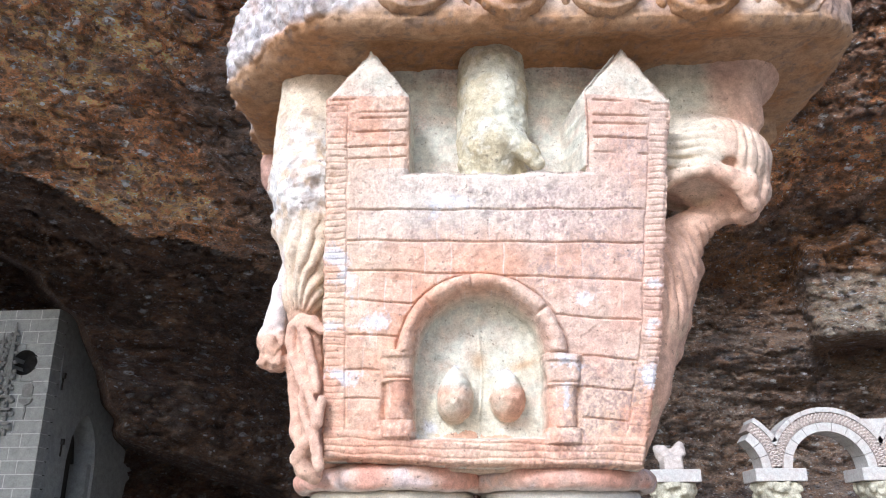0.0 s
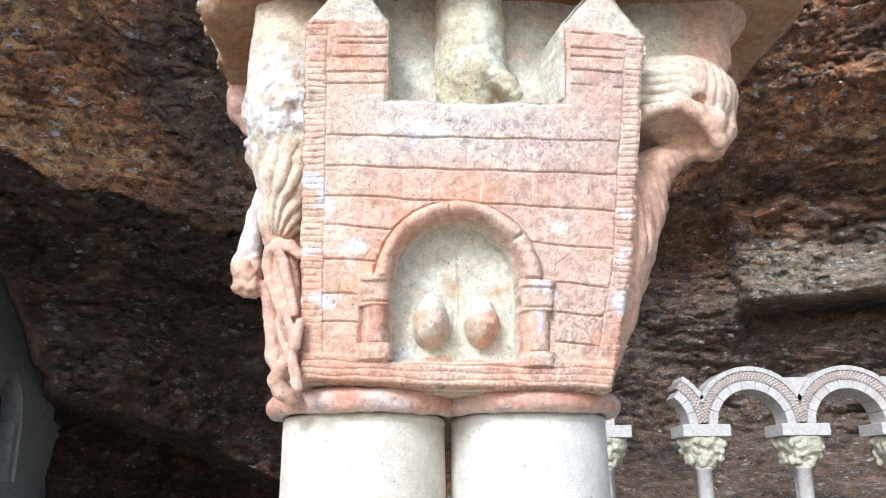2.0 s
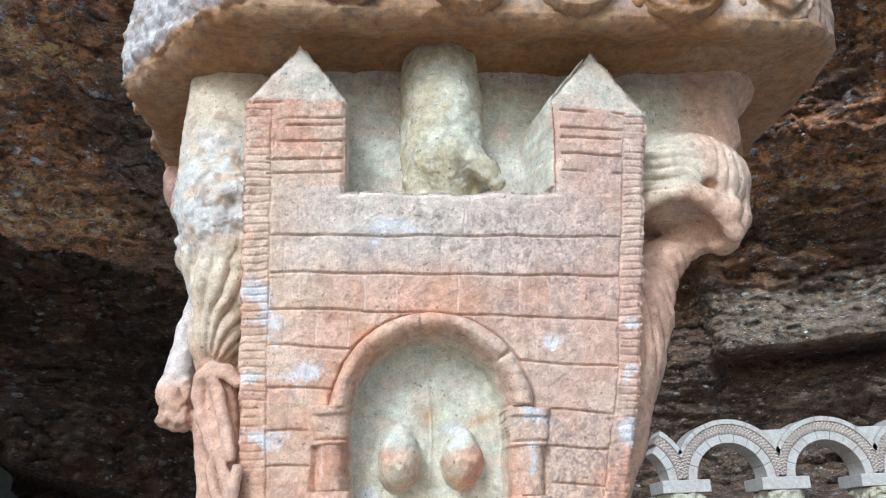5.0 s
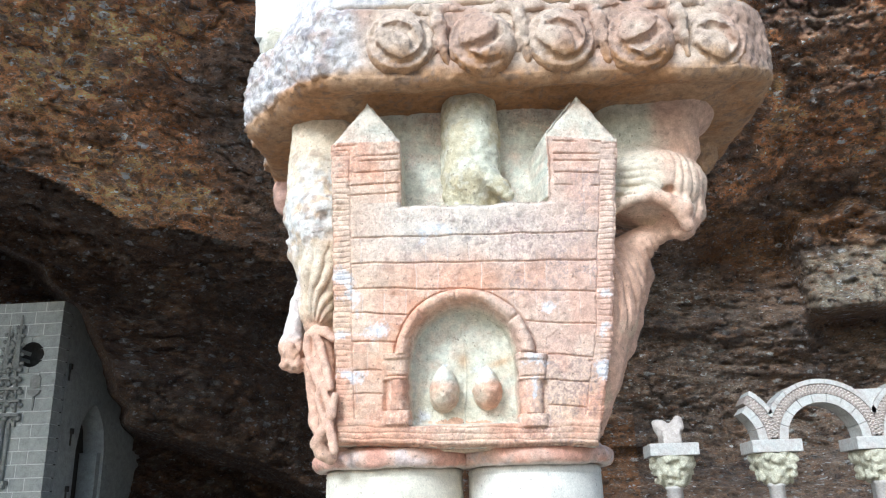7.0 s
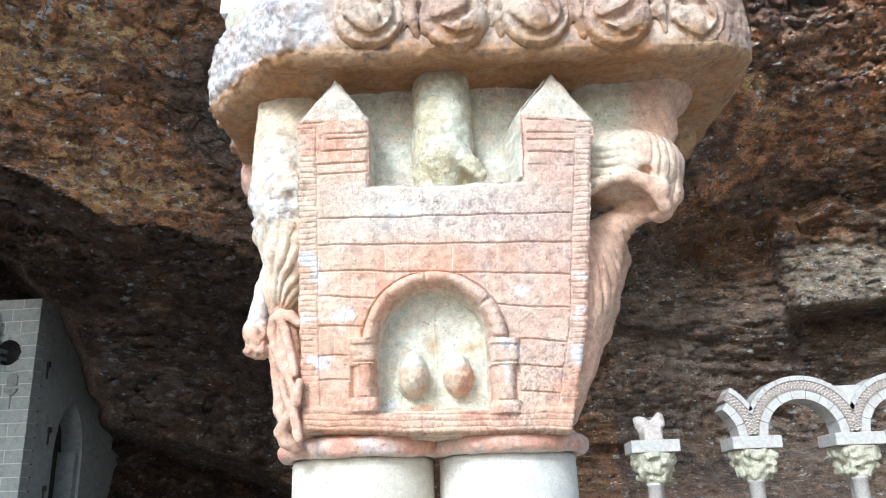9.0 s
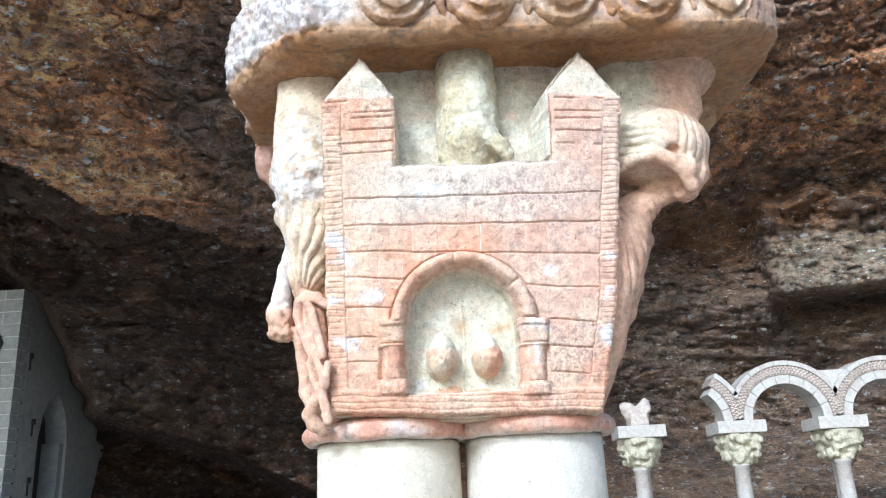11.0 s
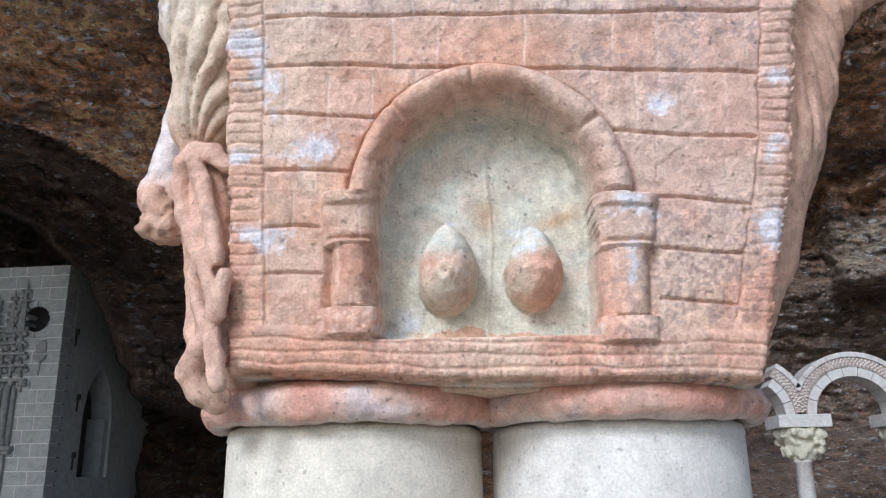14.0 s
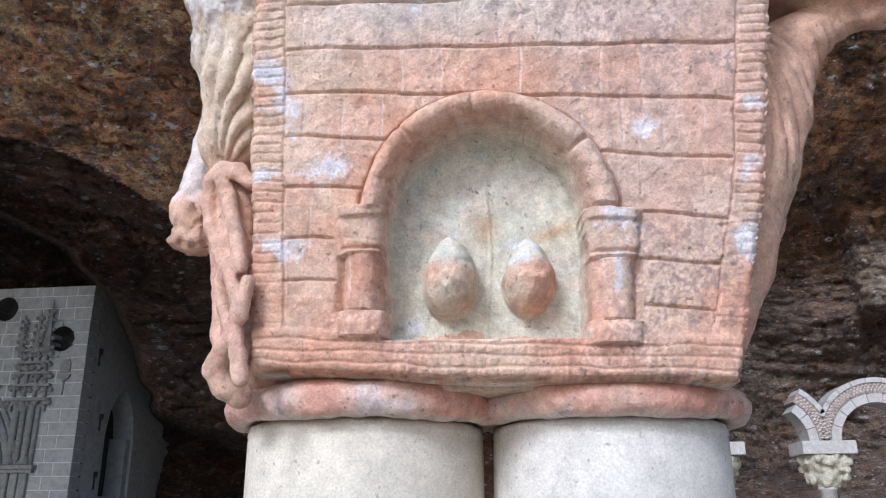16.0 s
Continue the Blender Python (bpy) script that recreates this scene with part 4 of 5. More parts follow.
def pendant():
    c = Carving((-0.06, -0.09, 1.94), (0.08, 0.08, 2.125), 0.0014)
    c.rope([(0.0070, 0.016, 2.092, 0.0360), (0.0070, 0.013, 2.05, 0.0360), (0.0085, 0.010, 2.01, 0.034), (0.010, 0.006, 1.995, 0.029)], k=0.008)
    c.rope([(0.006, 0.045, 2.085, 0.030), (0.004, 0.045, 1.96, 0.026)], k=0.01)
    c.rope([(-0.012, 0.012, 2.0, 0.018), (-0.012, 0.014, 1.955, 0.015)], k=0.008)
    c.rope([(0.026, 0.012, 1.99, 0.014), (0.030, 0.014, 1.955, 0.012)], k=0.008)
    c.ball((0.012, -0.004, 1.987), (0.029, 0.022, 0.018), k=0.010)
    c.rope([(0.030, -0.014, 1.983, 0.011), (0.042, -0.015, 1.973, 0.0090), (0.049, -0.015, 1.962, 0.0068)], k=0.005)
    c.rope([(-0.025, 0.018, 2.03, 0.007), (-0.024, 0.014, 1.975, 0.0055), (-0.019, 0.012, 1.960, 0.0045)], k=0.006)
    c.rope([(0.008, 0.0, 1.972, 0.018), (0.010, 0.006, 1.952, 0.016)], k=0.006)
    c.rope([(0.034, -0.028, 1.976, 0.0015), (0.050, -0.024, 1.960, 0.0015)], k=0.002, cut=True)

    def tone(x, y, z, n):
        a, b = fbm(x * 40, y * 40, z * 40, 4, 93), fbm(x * 130, y * 130, z * 130, 3, 95)
        t = blend((0.52, 0.45, 0.30), (0.56, 0.53, 0.40), step(-0.3, 0.4, a))
        t = blend(t, (0.50, 0.42, 0.26), step(1.995, 1.98, z) * 0.6)
        return blend(t, (0.64, 0.60, 0.48), step(0.1, 0.5, b) * 0.5)
    finish(c, "hanging_boss", capital, "greenish buff hanging stone boss between the castle towers", tone, 0.0015, 80)


pendant()


# twin neck rings under the bell, following the two shafts
SHAFTS = ((-0.1030, 0.145, 0.0870), (0.0760, 0.145, 0.0845))


def neck(cx, cy, r, seed):
    c = Carving((cx - 0.13, cy - 0.13, 1.635), (cx + 0.13, cy + 0.13, 1.69), 0.0022)

    def fn(x, y, z):
        q = np.hypot(x - cx, y - cy)
        return np.hypot(q - r - 0.006, (z - 1.6605) * 1.0) - 0.0125 + 0.0 * z
    c.merge(fn, k=0.002)

    def core(x, y, z):
        return np.maximum(np.hypot(x - cx, y - cy) - r - 0.004, np.abs(z - 1.664) - 0.013)
    c.merge(core, k=0.004)

    def tone(x, y, z, n):
        a, b = fbm(x * 25, y * 25, z * 25, 4, seed), fbm(x * 100, y * 100, z * 100, 3, seed + 5)
        t = blend((0.58, 0.31, 0.22), (0.62, 0.42, 0.32), step(-0.4, 0.5, a))
        t = blend(t, (0.62, 0.58, 0.58), step(0.5, 0.9, a + 0.3 * b) * 0.45)
        return blend(t, (0.66, 0.60, 0.52), step(1.652, 1.647, z) * 0.8)
    finish(c, "neck_ring", capital, "worn pink rounded neck ring", tone, 0.0022, 30)


for (cx, cy, r), s in zip(SHAFTS, (101, 111)):
    neck(cx, cy, r, s)

# ---- shafts, plinth ------------------------------------------------------
for (cx, cy, r), skin, lab in zip(SHAFTS, (SHAFT, SHAFT2), ("pale buff cylindrical stone column shaft under the capital", "pale grey-white cylindrical stone column shaft under the capital")):
    prof = [(r - 0.006, 1.650), (r - 0.001, 1.6475), (r, 1.644), (r + 0.0005, 1.6415), (r - 0.0006, 1.6400), (r, 1.638)] + [(r + 0.001 * math.sin(k), 1.638 - 0.10 * k) for k in range(1, 10)] + [(r, 0.70), (r, 0.66)]
    v, q = lathe(prof, 96, 0.004, 7)
    c = TURNED @ Vector((cx, cy, 0))
    col = tagged(new("column"), lab, "column", "twin columns under the capital")
    col.matrix_world = pose(c.x, c.y, 0)
    mesh_part("shaft", v, q, skin, col)
    v, q = lathe([(r, 0.70), (r + 0.02, 0.69), (r + 0.03, 0.67), (r + 0.02, 0.65), (r + 0.015, 0.63), (r + 0.04, 0.60), (r + 0.045, 0.57), (r + 0.04, 0.55), (0.01, 0.55)], 48)
    mesh_part("base", v, q, SHAFT, col, "moulded stone column base")
bm = bmesh.new()
box(bm, (-2.4, -0.20, -0.1), (0.62, 0.62, 0.55), 0.02)
tagged(part("low_wall", bm, ARCADE), "low stone wall on which the columns stand", "wall", kind="structure")


# ---- abacus slab ---------------------------------------------------------
def abacus():
    thing = tagged(new("abacus"), "thick weathered stone abacus carved with spiral leaf scrolls", "abacus")
    thing.matrix_world = pose(0, 0, 0, 0, 0, 4.6)
    c = Carving((-0.34, -0.14, 2.02), (0.45, 0.36, 2.23), 0.0024)

    def fn(x, y, z):
        s = np.clip((z - 2.065) / 0.14, 0, 1)
        front = -0.078 + 0.004 * (1 - s) ** 2 - y + 0.02 * step(0.85, 1.0, s)
        left = -0.300 - x + 0.02 * (s - 0.5) ** 2
        diag = ((-0.168 - x) * 0.74 + (-0.084 - y) * 0.67) + 0.03 * (s - 0.55) ** 2
        right = x - 0.392 - 0.012 * np.sin(s * 3)
        dr = ((x - 0.335) * 0.70 + (-0.078 - y) * 0.72)
        below = np.interp(y, [-0.10, -0.06, -0.020, 0.035, 0.1], [2.078, 2.088, 2.103, 2.098, 2.097]) - 0.004 * step(-0.18, -0.26, x)
        planes = [front, left, diag, right, dr, y - 0.335, (below - z) * 0.92, z - 2.205]
        d = planes[0]
        for p, kk in zip(planes[1:], (0.014, 0.012, 0.014, 0.02, 0.014, 0.024, 0.012)):
            t = np.clip(0.5 + 0.5 * (d - p) / kk, 0, 1)
            d = p * (1 - t) + d * t + kk * t * (1 - t)
        return d
    c.merge(fn, k=0.002)
    # drooping lump under the right end
    c.rope([(0.335, 0.16, 2.10, 0.026), (0.352, 0.165, 2.088, 0.020), (0.345, 0.16, 2.066, 0.014)], k=0.010)
    def extra(x, y, z, n):
        diag = step(-0.11, -0.18, x + 0.6 * y * 0)
        chip = fbm(x * 75, y * 75, z * 75, 4, 131, 0.6)
        return 0.0050 * diag * chip * (n[:, 2] > -0.5) + 0.0014 * fbm(x * 110, y * 110, z * 110, 3, 135) * (n[:, 2] > -0.6) + 0.003 * fbm(x * 12, y * 12, z * 12, 3, 133) * (n[:, 2] < -0.4)

    def tone(x, y, z, n):
        a, b, e = fbm(x * 14, y * 14, z * 14, 4, 121), fbm(x * 75, y * 75, z * 75, 4, 123, 0.65), fbm(x * 30, y * 30, z * 30, 3, 125)
        # down-facing stone takes the darker mix, shade put into the tone
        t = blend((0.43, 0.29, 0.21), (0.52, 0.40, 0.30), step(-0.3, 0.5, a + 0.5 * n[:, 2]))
        end = step(-0.112, -0.15, x + 0.012 * e) * step(-0.45, -0.2, n[:, 2] + 0.1 * b)
        grey = blend((0.50, 0.45, 0.41), (0.47, 0.37, 0.32), step(-0.2, 0.4, e))
        grey = blend(grey, (0.29, 0.26, 0.26), step(0.02, 0.45, b) * 0.8)
        grey = blend(grey, (0.66, 0.64, 0.62), step(0.1, 0.4, fbm(x * 85, y * 85, z * 85, 3, 127)) * 0.6)
        t = blend(t, grey, end)
        # underside ochre, masked by facing and height and deepened as painted shade
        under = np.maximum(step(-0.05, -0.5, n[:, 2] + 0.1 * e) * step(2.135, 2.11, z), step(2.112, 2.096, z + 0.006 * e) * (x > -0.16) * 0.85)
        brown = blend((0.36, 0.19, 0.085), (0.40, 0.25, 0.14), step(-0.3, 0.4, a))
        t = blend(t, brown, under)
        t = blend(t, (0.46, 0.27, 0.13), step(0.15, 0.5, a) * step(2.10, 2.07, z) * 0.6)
        return blend(t, (0.20, 0.15, 0.12), step(0.35, 0.6, fbm(x * 160, y * 160, z * 160, 2, 129)) * 0.5)
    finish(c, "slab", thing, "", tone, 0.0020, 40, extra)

    def wear(x, y, z, n):
        return 0.0012 * fbm(x * 120, y * 120, z * 120, 3, 137)

    # five spiral scrolls with a stem winding between them
    for i, (u, flip) in enumerate(((-0.076, 1), (0.024, -1), (0.118, 1), (0.214, -1), (0.304, 1))):
        zc = 2.139 - 0.007 * i / 4 + (0.001 if flip > 0 else -0.001)
        y0 = -0.078 + (0.012 if i == 4 else 0)
        s = Carving((u - 0.056, -0.130, 2.060), (u + 0.056, -0.02, 2.200), 0.0015)
        s.ball((u, y0 + 0.004, zc), (0.043, 0.028, 0.043), k=0.006)
        # groove between the rim and the ball, then the comma-shaped eye
        ring = []
        for k in range(13):
            a = math.radians((60 if flip > 0 else 150) + 20 * k)
            ring.append((u + 0.034 * math.sin(a), y0 - 0.013, zc + 0.036 * math.cos(a), 0.0046))
        s.rope(ring, k=0.003, cut=True)
        if flip > 0:
            eye = ((-0.017, 0.011), (-0.004, 0.011), (0.010, 0.005), (0.018, -0.009), (0.015, -0.024))
        else:
            eye = ((-0.019, -0.015), (-0.006, -0.016), (0.008, -0.009), (0.018, 0.003), (0.020, 0.017))
        s.rope([(u + a, y0 - 0.021 + 10 * a * a, zc + b, q) for (a, b), q in zip(eye, (0.0035, 0.0068, 0.0066, 0.0055, 0.002))], k=0.003, cut=True)
        s.rope([(u - 0.026, y0 - 0.014, zc - 0.014, 0.0045), (u - 0.017, y0 - 0.014, zc - 0.026, 0.0045), (u - 0.004, y0 - 0.014, zc - 0.031, 0.003)], k=0.003, cut=True)
        finish(s, "scroll", thing, "rounded leaf scroll with a comma-shaped eye", tone, 0.0015, 60, wear)
        if i < 4:
            w = u + 0.048
            g = Carving((w - 0.06, -0.115, 2.07), (w + 0.06, -0.03, 2.215), 0.0016)
            g.rope([(w - 0.004, -0.074, 2.186, 0.008), (w - 0.001, -0.084, 2.160, 0.0085), (w + 0.003, -0.082, 2.132, 0.006), (w + 0.008, -0.074, 2.110, 0.004)], k=0.004)
            g.rope([(w - 0.044, -0.070, 2.178, 0.005), (w - 0.026, -0.076, 2.186, 0.007), (w - 0.004, -0.076, 2.184, 0.008), (w + 0.020, -0.076, 2.188, 0.007), (w + 0.042, -0.070, 2.182, 0.005)], k=0.004)
            g.rope([(w - 0.010, -0.070, 2.118, 0.004), (w - 0.004, -0.080, 2.138, 0.006), (w + 0.010, -0.078, 2.158, 0.004)], k=0.003)
            finish(g, "leaf_stem", thing, "worn leaf stem between two scrolls", tone, 0.0022, 55, wear)
    return thing


abacus()


def springer():
    """Block over the slab from which the arches rise, its left shoulder worn to a slope."""
    c = Carving((-0.33, -0.15, 2.16), (0.36, 0.36, 2.66), 0.0045)

    def fn(x, y, z):
        planes = [-0.104 + 0.10 * (z - 2.18) - y, (x - 0.325) * 0.82 + (z - 2.2) * 0.57, y - 0.33, 2.187 - z, z - 2.64, -0.30 - x, (-0.235 - x) * 0.80 + (z - 2.265) * 0.60, ((-0.165 - x) * 0.74 + (-0.128 - y) * 0.67) * 0.8 + (z - 2.17) * 0.22]
        d = planes[0]
        for p in planes[1:]:
            t = np.clip(0.5 + 0.5 * (d - p) / 0.012, 0, 1)
            d = p * (1 - t) + d * t + 0.012 * t * (1 - t)
        return d
    c.merge(fn, k=0.002)
    for u in (-0.105, 0.095):
        c.block((u - 0.0015, -0.16, 2.2), (u + 0.0015, -0.085, 2.66), r=0.001, k=0.003, cut=True)

    def tone(x, y, z, n):
        a, b, e = fbm(x * 14, y * 14, z * 14, 4, 141), fbm(x * 75, y * 75, z * 75, 4, 143, 0.65), fbm(x * 30, y * 30, z * 30, 3, 145)
        t = blend((0.55, 0.44, 0.32), (0.57, 0.49, 0.40), step(-0.3, 0.5, a))
        t = blend(t, (0.55, 0.40, 0.30), step(0.2, 0.6, e) * 0.5)
        grey = blend((0.57, 0.52, 0.47), (0.33, 0.31, 0.33), step(0.05, 0.5, b) * 0.8)
        return blend(t, grey, step(-0.09, -0.13, x + 0.015 * e))
    ob = finish(c, "springer_block", None, "", tone, 0.003, 30)
    ob.matrix_world = pose(0.006, 0.036, 0.014, 0, 0, 3.0)
    tagged(ob, "weathered sandstone springer block resting on the abacus", "stone block")


springer()


def arch_ring(name, mid, spring, r0, r1, y0, y1, a0, a1, blocks, mat, parent=None, gap=0.006, label=""):
    """Voussoirs of an arch in the plane of x and z; angles in degrees from the right-hand springing."""
    made = []
    for b in range(blocks):
        t0, t1 = (radians(a0 + (a1 - a0) * (b + e) / blocks) for e in (0, 1))
        g = gap / (r0 + r1)
        bm = bmesh.new()
        n = 5
        rows = []
        for k in range(n + 1):
            a = t0 + g + (t1 - t0 - 2 * g) * k / n
            rows.append([bm.verts.new((mid + r * math.cos(a), y, spring + r * math.sin(a))) for r, y in ((r0, y0), (r1, y0), (r1, y1), (r0, y1))])
        for p, q in zip(rows, rows[1:]):
            for m in range(4):
                bm.faces.new((p[m], p[(m + 1) % 4], q[(m + 1) % 4], q[m]))
        bm.faces.new(rows[0])
        bm.faces.new(rows[-1][::-1])
        bmesh.ops.bevel(bm, geom=[e for e in bm.edges if e.calc_face_angle(0) > 1.0], offset=gap * 0.8, segments=1, affect="EDGES")
        made.append(part(name, bm, mat, parent, label))
    return made


def near_arch():
    thing = tagged(new("arch"), "smooth new white stone arch springing beside the old block", "arch")
    arch_ring("voussoir", -0.893, 2.262, 0.60, 0.80, 0.032, 0.44, -2, 182, 9, WHITE, thing, 0.003)
    bm = bmesh.new()
    box(bm, (-1.76, 0.0, 0.55), (-1.46, 0.47, 2.262), 0.01)
    part("pier", bm, WHITE, thing, "plain white stone pier")
    c = Carving((-0.32, 0.0, 2.16), (-0.20, 0.46, 2.29), 0.004)
    c.rope([(-0.262, 0.055, 2.236, 0.030), (-0.262, 0.42, 2.236, 0.030)], k=0.004)
    finish(c, "springing_roll", thing, "grey-buff rounded springing of the arch", lambda x, y, z, n: blend((0.50, 0.45, 0.34), (0.56, 0.52, 0.44), step(-0.3, 0.3, fbm(x * 30, y * 30, z * 30, 3, 3))), 0.001)


near_arch()


# ---- far arcade ----------------------------------------------------------
AY = 11.0


def arcade_column(x, seed):
    thing = tagged(new("arcade_column"), "pale twin-shafted arcade column with a worn carved capital", "column", "columns of the far arcade")
    thing.matrix_world = pose(x, AY + 0.22, 0)
    for s in (-1, 1):
        v, q = lathe([(0.105, 0.5), (0.105, 1.2), (0.104, 1.79), (0.12, 1.80), (0.12, 1.83), (0.10, 1.84)], 24)
        mesh_part("shaft", v + np.array((0.03 * s, 0.12 * s, 0)), q, ARCADE, thing, "pale stone shaft with mended joints")
    c = Carving((-0.40, -0.42, 1.80), (0.40, 0.42, 2.27), 0.018)

    def fn(px, py, pz):
        a = np.interp(pz, [1.80, 1.86, 1.95, 2.10, 2.25], [0.13, 0.15, 0.19, 0.27, 0.31])
        b = np.interp(pz, [1.80, 1.86, 1.95, 2.10, 2.25], [0.22, 0.24, 0.27, 0.31, 0.33])
        return np.maximum(((np.abs(px / a) ** 3 + np.abs(py / b) ** 3) ** (1 / 3) - 1) * 0.2, np.abs(pz - 2.035) - 0.215)
    c.merge(fn, k=0.01)
    rng = random.Random(seed)
    for k in range(26):
        s = rng.random()
        px = rng.uniform(-0.26, 0.26) * (0.55 + 0.45 * s)
        c.ball((px, -0.24 - 0.08 * s, 1.88 + 0.33 * s), (rng.uniform(0.03, 0.06), 0.04, rng.uniform(0.03, 0.06)), k=0.02, cut=rng.random() < 0.4)
        c.ball(((0.2 + 0.08 * s) * rng.choice((-1, 1)), rng.uniform(-0.2, 0.2), 1.88 + 0.33 * s), (0.04, 0.05, 0.05), k=0.02)
    v, q, n = c.net()
    v = v + n * (0.015 * fbm(v[:, 0] * 12, v[:, 1] * 12, v[:, 2] * 12, 3, seed))[:, None]
    mesh_part("capital", v, q, OLDCAP, thing, "worn yellowish carved capital")
    bm = bmesh.new()
    box(bm, (-0.34, -0.34, 2.25), (0.34, 0.34, 2.42), 0.012)
    part("abacus", bm, ARCADE, thing, "square white stone abacus")
    bm = bmesh.new()
    box(bm, (-0.2, -0.3, 0.42), (0.2, 0.3, 0.55), 0.02)
    part("base", bm, ARCADE, thing)
    return thing


for i in range(5):
    arcade_column(2.19 + 1.405 * i, 200 + i)


def studs(mid, spring, a0, a1, parent):
    """The chequered band of the arch: three staggered rows of small lozenges."""
    bm = bmesh.new()
    n = int(abs(a1 - a0) / 180 * 44)
    for row in range(3):
        r = 0.657 + 0.034 * row
        for k in range(n):
            a = radians(a0 + (a1 - a0) * (k + 0.5 * (row % 2) + 0.25) / n)
            da, dr = radians(180 / 44) * 0.44, 0.033
            pts = [(r - dr, a), (r, a - da), (r + dr, a), (r, a + da)]
            lo = [bm.verts.new((mid + q * math.cos(w), AY - 0.012, spring + q * math.sin(w))) for q, w in pts]
            tip = bm.verts.new((mid + r * math.cos(a), AY - 0.040, spring + r * math.sin(a)))
            for m in range(4):
                bm.faces.new((lo[m], lo[(m + 1) % 4], tip))
    tagged(part("chequer_band", bm, STUD, parent, "small chequered lozenges round the arch"), kind="stuff")


def far_arch(mid, a0=0.0, a1=180.0, whole=True):
    lab = "white stone round arch with a chequered band" if whole else "broken springing of a white chequered arch"
    thing = tagged(new("arcade_arch"), lab, "arch", "arches of the far arcade")
    n = 9 if whole else 3
    arch_ring("voussoir", mid, 2.42, 0.50, 0.62, AY, AY + 0.44, a0, a1 if whole else a0 + (a1 - a0) * 0.92, n, ARCADE, thing, 0.008)
    arch_ring("band", mid, 2.42, 0.625, 0.757, AY - 0.012, AY + 0.44, a0, a1, n, CHEQUER, thing, 0.006)
    studs(mid, 2.42, a0 + 2, a1 - 2, thing)
    arch_ring("label_mould", mid, 2.42, 0.76, 0.825, AY - 0.035, AY + 0.44, a0 + (24 if whole else 27), a1 - (24 if whole else 0), n, ARCADE, thing, 0.006)
    return thing


MIDS = [2.19 + 1.405 * (i + 0.5) for i in range(1, 4)]
for m in MIDS:
    far_arch(m)
far_arch(MIDS[0] - 1.405, 0, 57, False)


def arch_stump():
    """What is left of a fallen arch: a rough block, waisted, with two broken springings on top."""
    c = Carving((1.85, AY - 0.12, 2.40), (2.55, AY + 0.52, 2.86), 0.016)
    c.block((2.06, AY + 0.00, 2.405), (2.32, AY + 0.40, 2.62), r=0.03, k=0.02)
    c.rope([(2.16, AY + 0.18, 2.56, 0.14), (2.08, AY + 0.18, 2.66, 0.10), (2.02, AY + 0.18, 2.72, 0.06)], k=0.03)
    c.rope([(2.24, AY + 0.18, 2.56, 0.14), (2.31, AY + 0.18, 2.68, 0.10), (2.34, AY + 0.18, 2.76, 0.06)], k=0.03)
    for px, pz in ((2.13, 2.79), (2.20, 2.76), (2.00, 2.60), (2.37, 2.58), (2.27, 2.80)):
        c.ball((px, AY + 0.02, pz), (0.045, 0.14, 0.05), k=0.02, cut=True)
    v, q, n = c.net()
    v = v + n * (0.018 * fbm(v[:, 0] * 11, v[:, 1] * 11, v[:, 2] * 11, 3, 301))[:, None]
    tagged(mesh_part("arch_stump", v, q, STUD), "broken pinkish stump of an arch on its abacus", "arch fragment")


arch_stump()

# spandrel filling, flat on top, between neighbouring arches
for x in [2.19 + 1.405 * i for i in range(2, 5)]:
    bm = bmesh.new()
    lo, hi = [], []
    for k in range(9):
        a = radians(32 + (58 - 32) * k / 8)
        lo.append((x - 0.7025 + 0.80 * math.cos(a), 2.42 + 0.80 * math.sin(a)))
    right = [(2 * x - p, q) for p, q in lo]
    top = min(3.085, lo[-1][1])
    ring = [(p, min(q, top)) for p, q in lo[::-1]] + [(x, 2.78)] + [(p, min(q, top)) for p, q in right]
    f = [bm.verts.new((p, AY + 0.03, q)) for p, q in ring]
    g = [bm.verts.new((p, AY + 0.40, q)) for p, q in ring]
    bm.faces.new(f)
    bm.faces.new(g[::-1])
    for k in range(len(ring)):
        bm.faces.new((f[k], f[(k + 1) % len(ring)], g[(k + 1) % len(ring)], g[k]))
    tagged(part("spandrel", bm, ARCADE), "flat-topped white stone filling between two arches", "spandrel", "spandrels of the far arcade")
bm = bmesh.new()
box(bm, (1.6, AY - 0.2, -0.1), (9.4, AY + 0.65, 0.42), 0.02)
tagged(part("arcade_plinth", bm, ARCADE), "low stone wall under the far arcade", "wall", kind="structure")

# ---- gothic chapel -------------------------------------------------------
CX, CY, CTOP = -8.69, 13.5, 5.72
chapel = tagged(new("chapel"), "grey ashlar gothic chapel built under the rock overhang", "chapel")


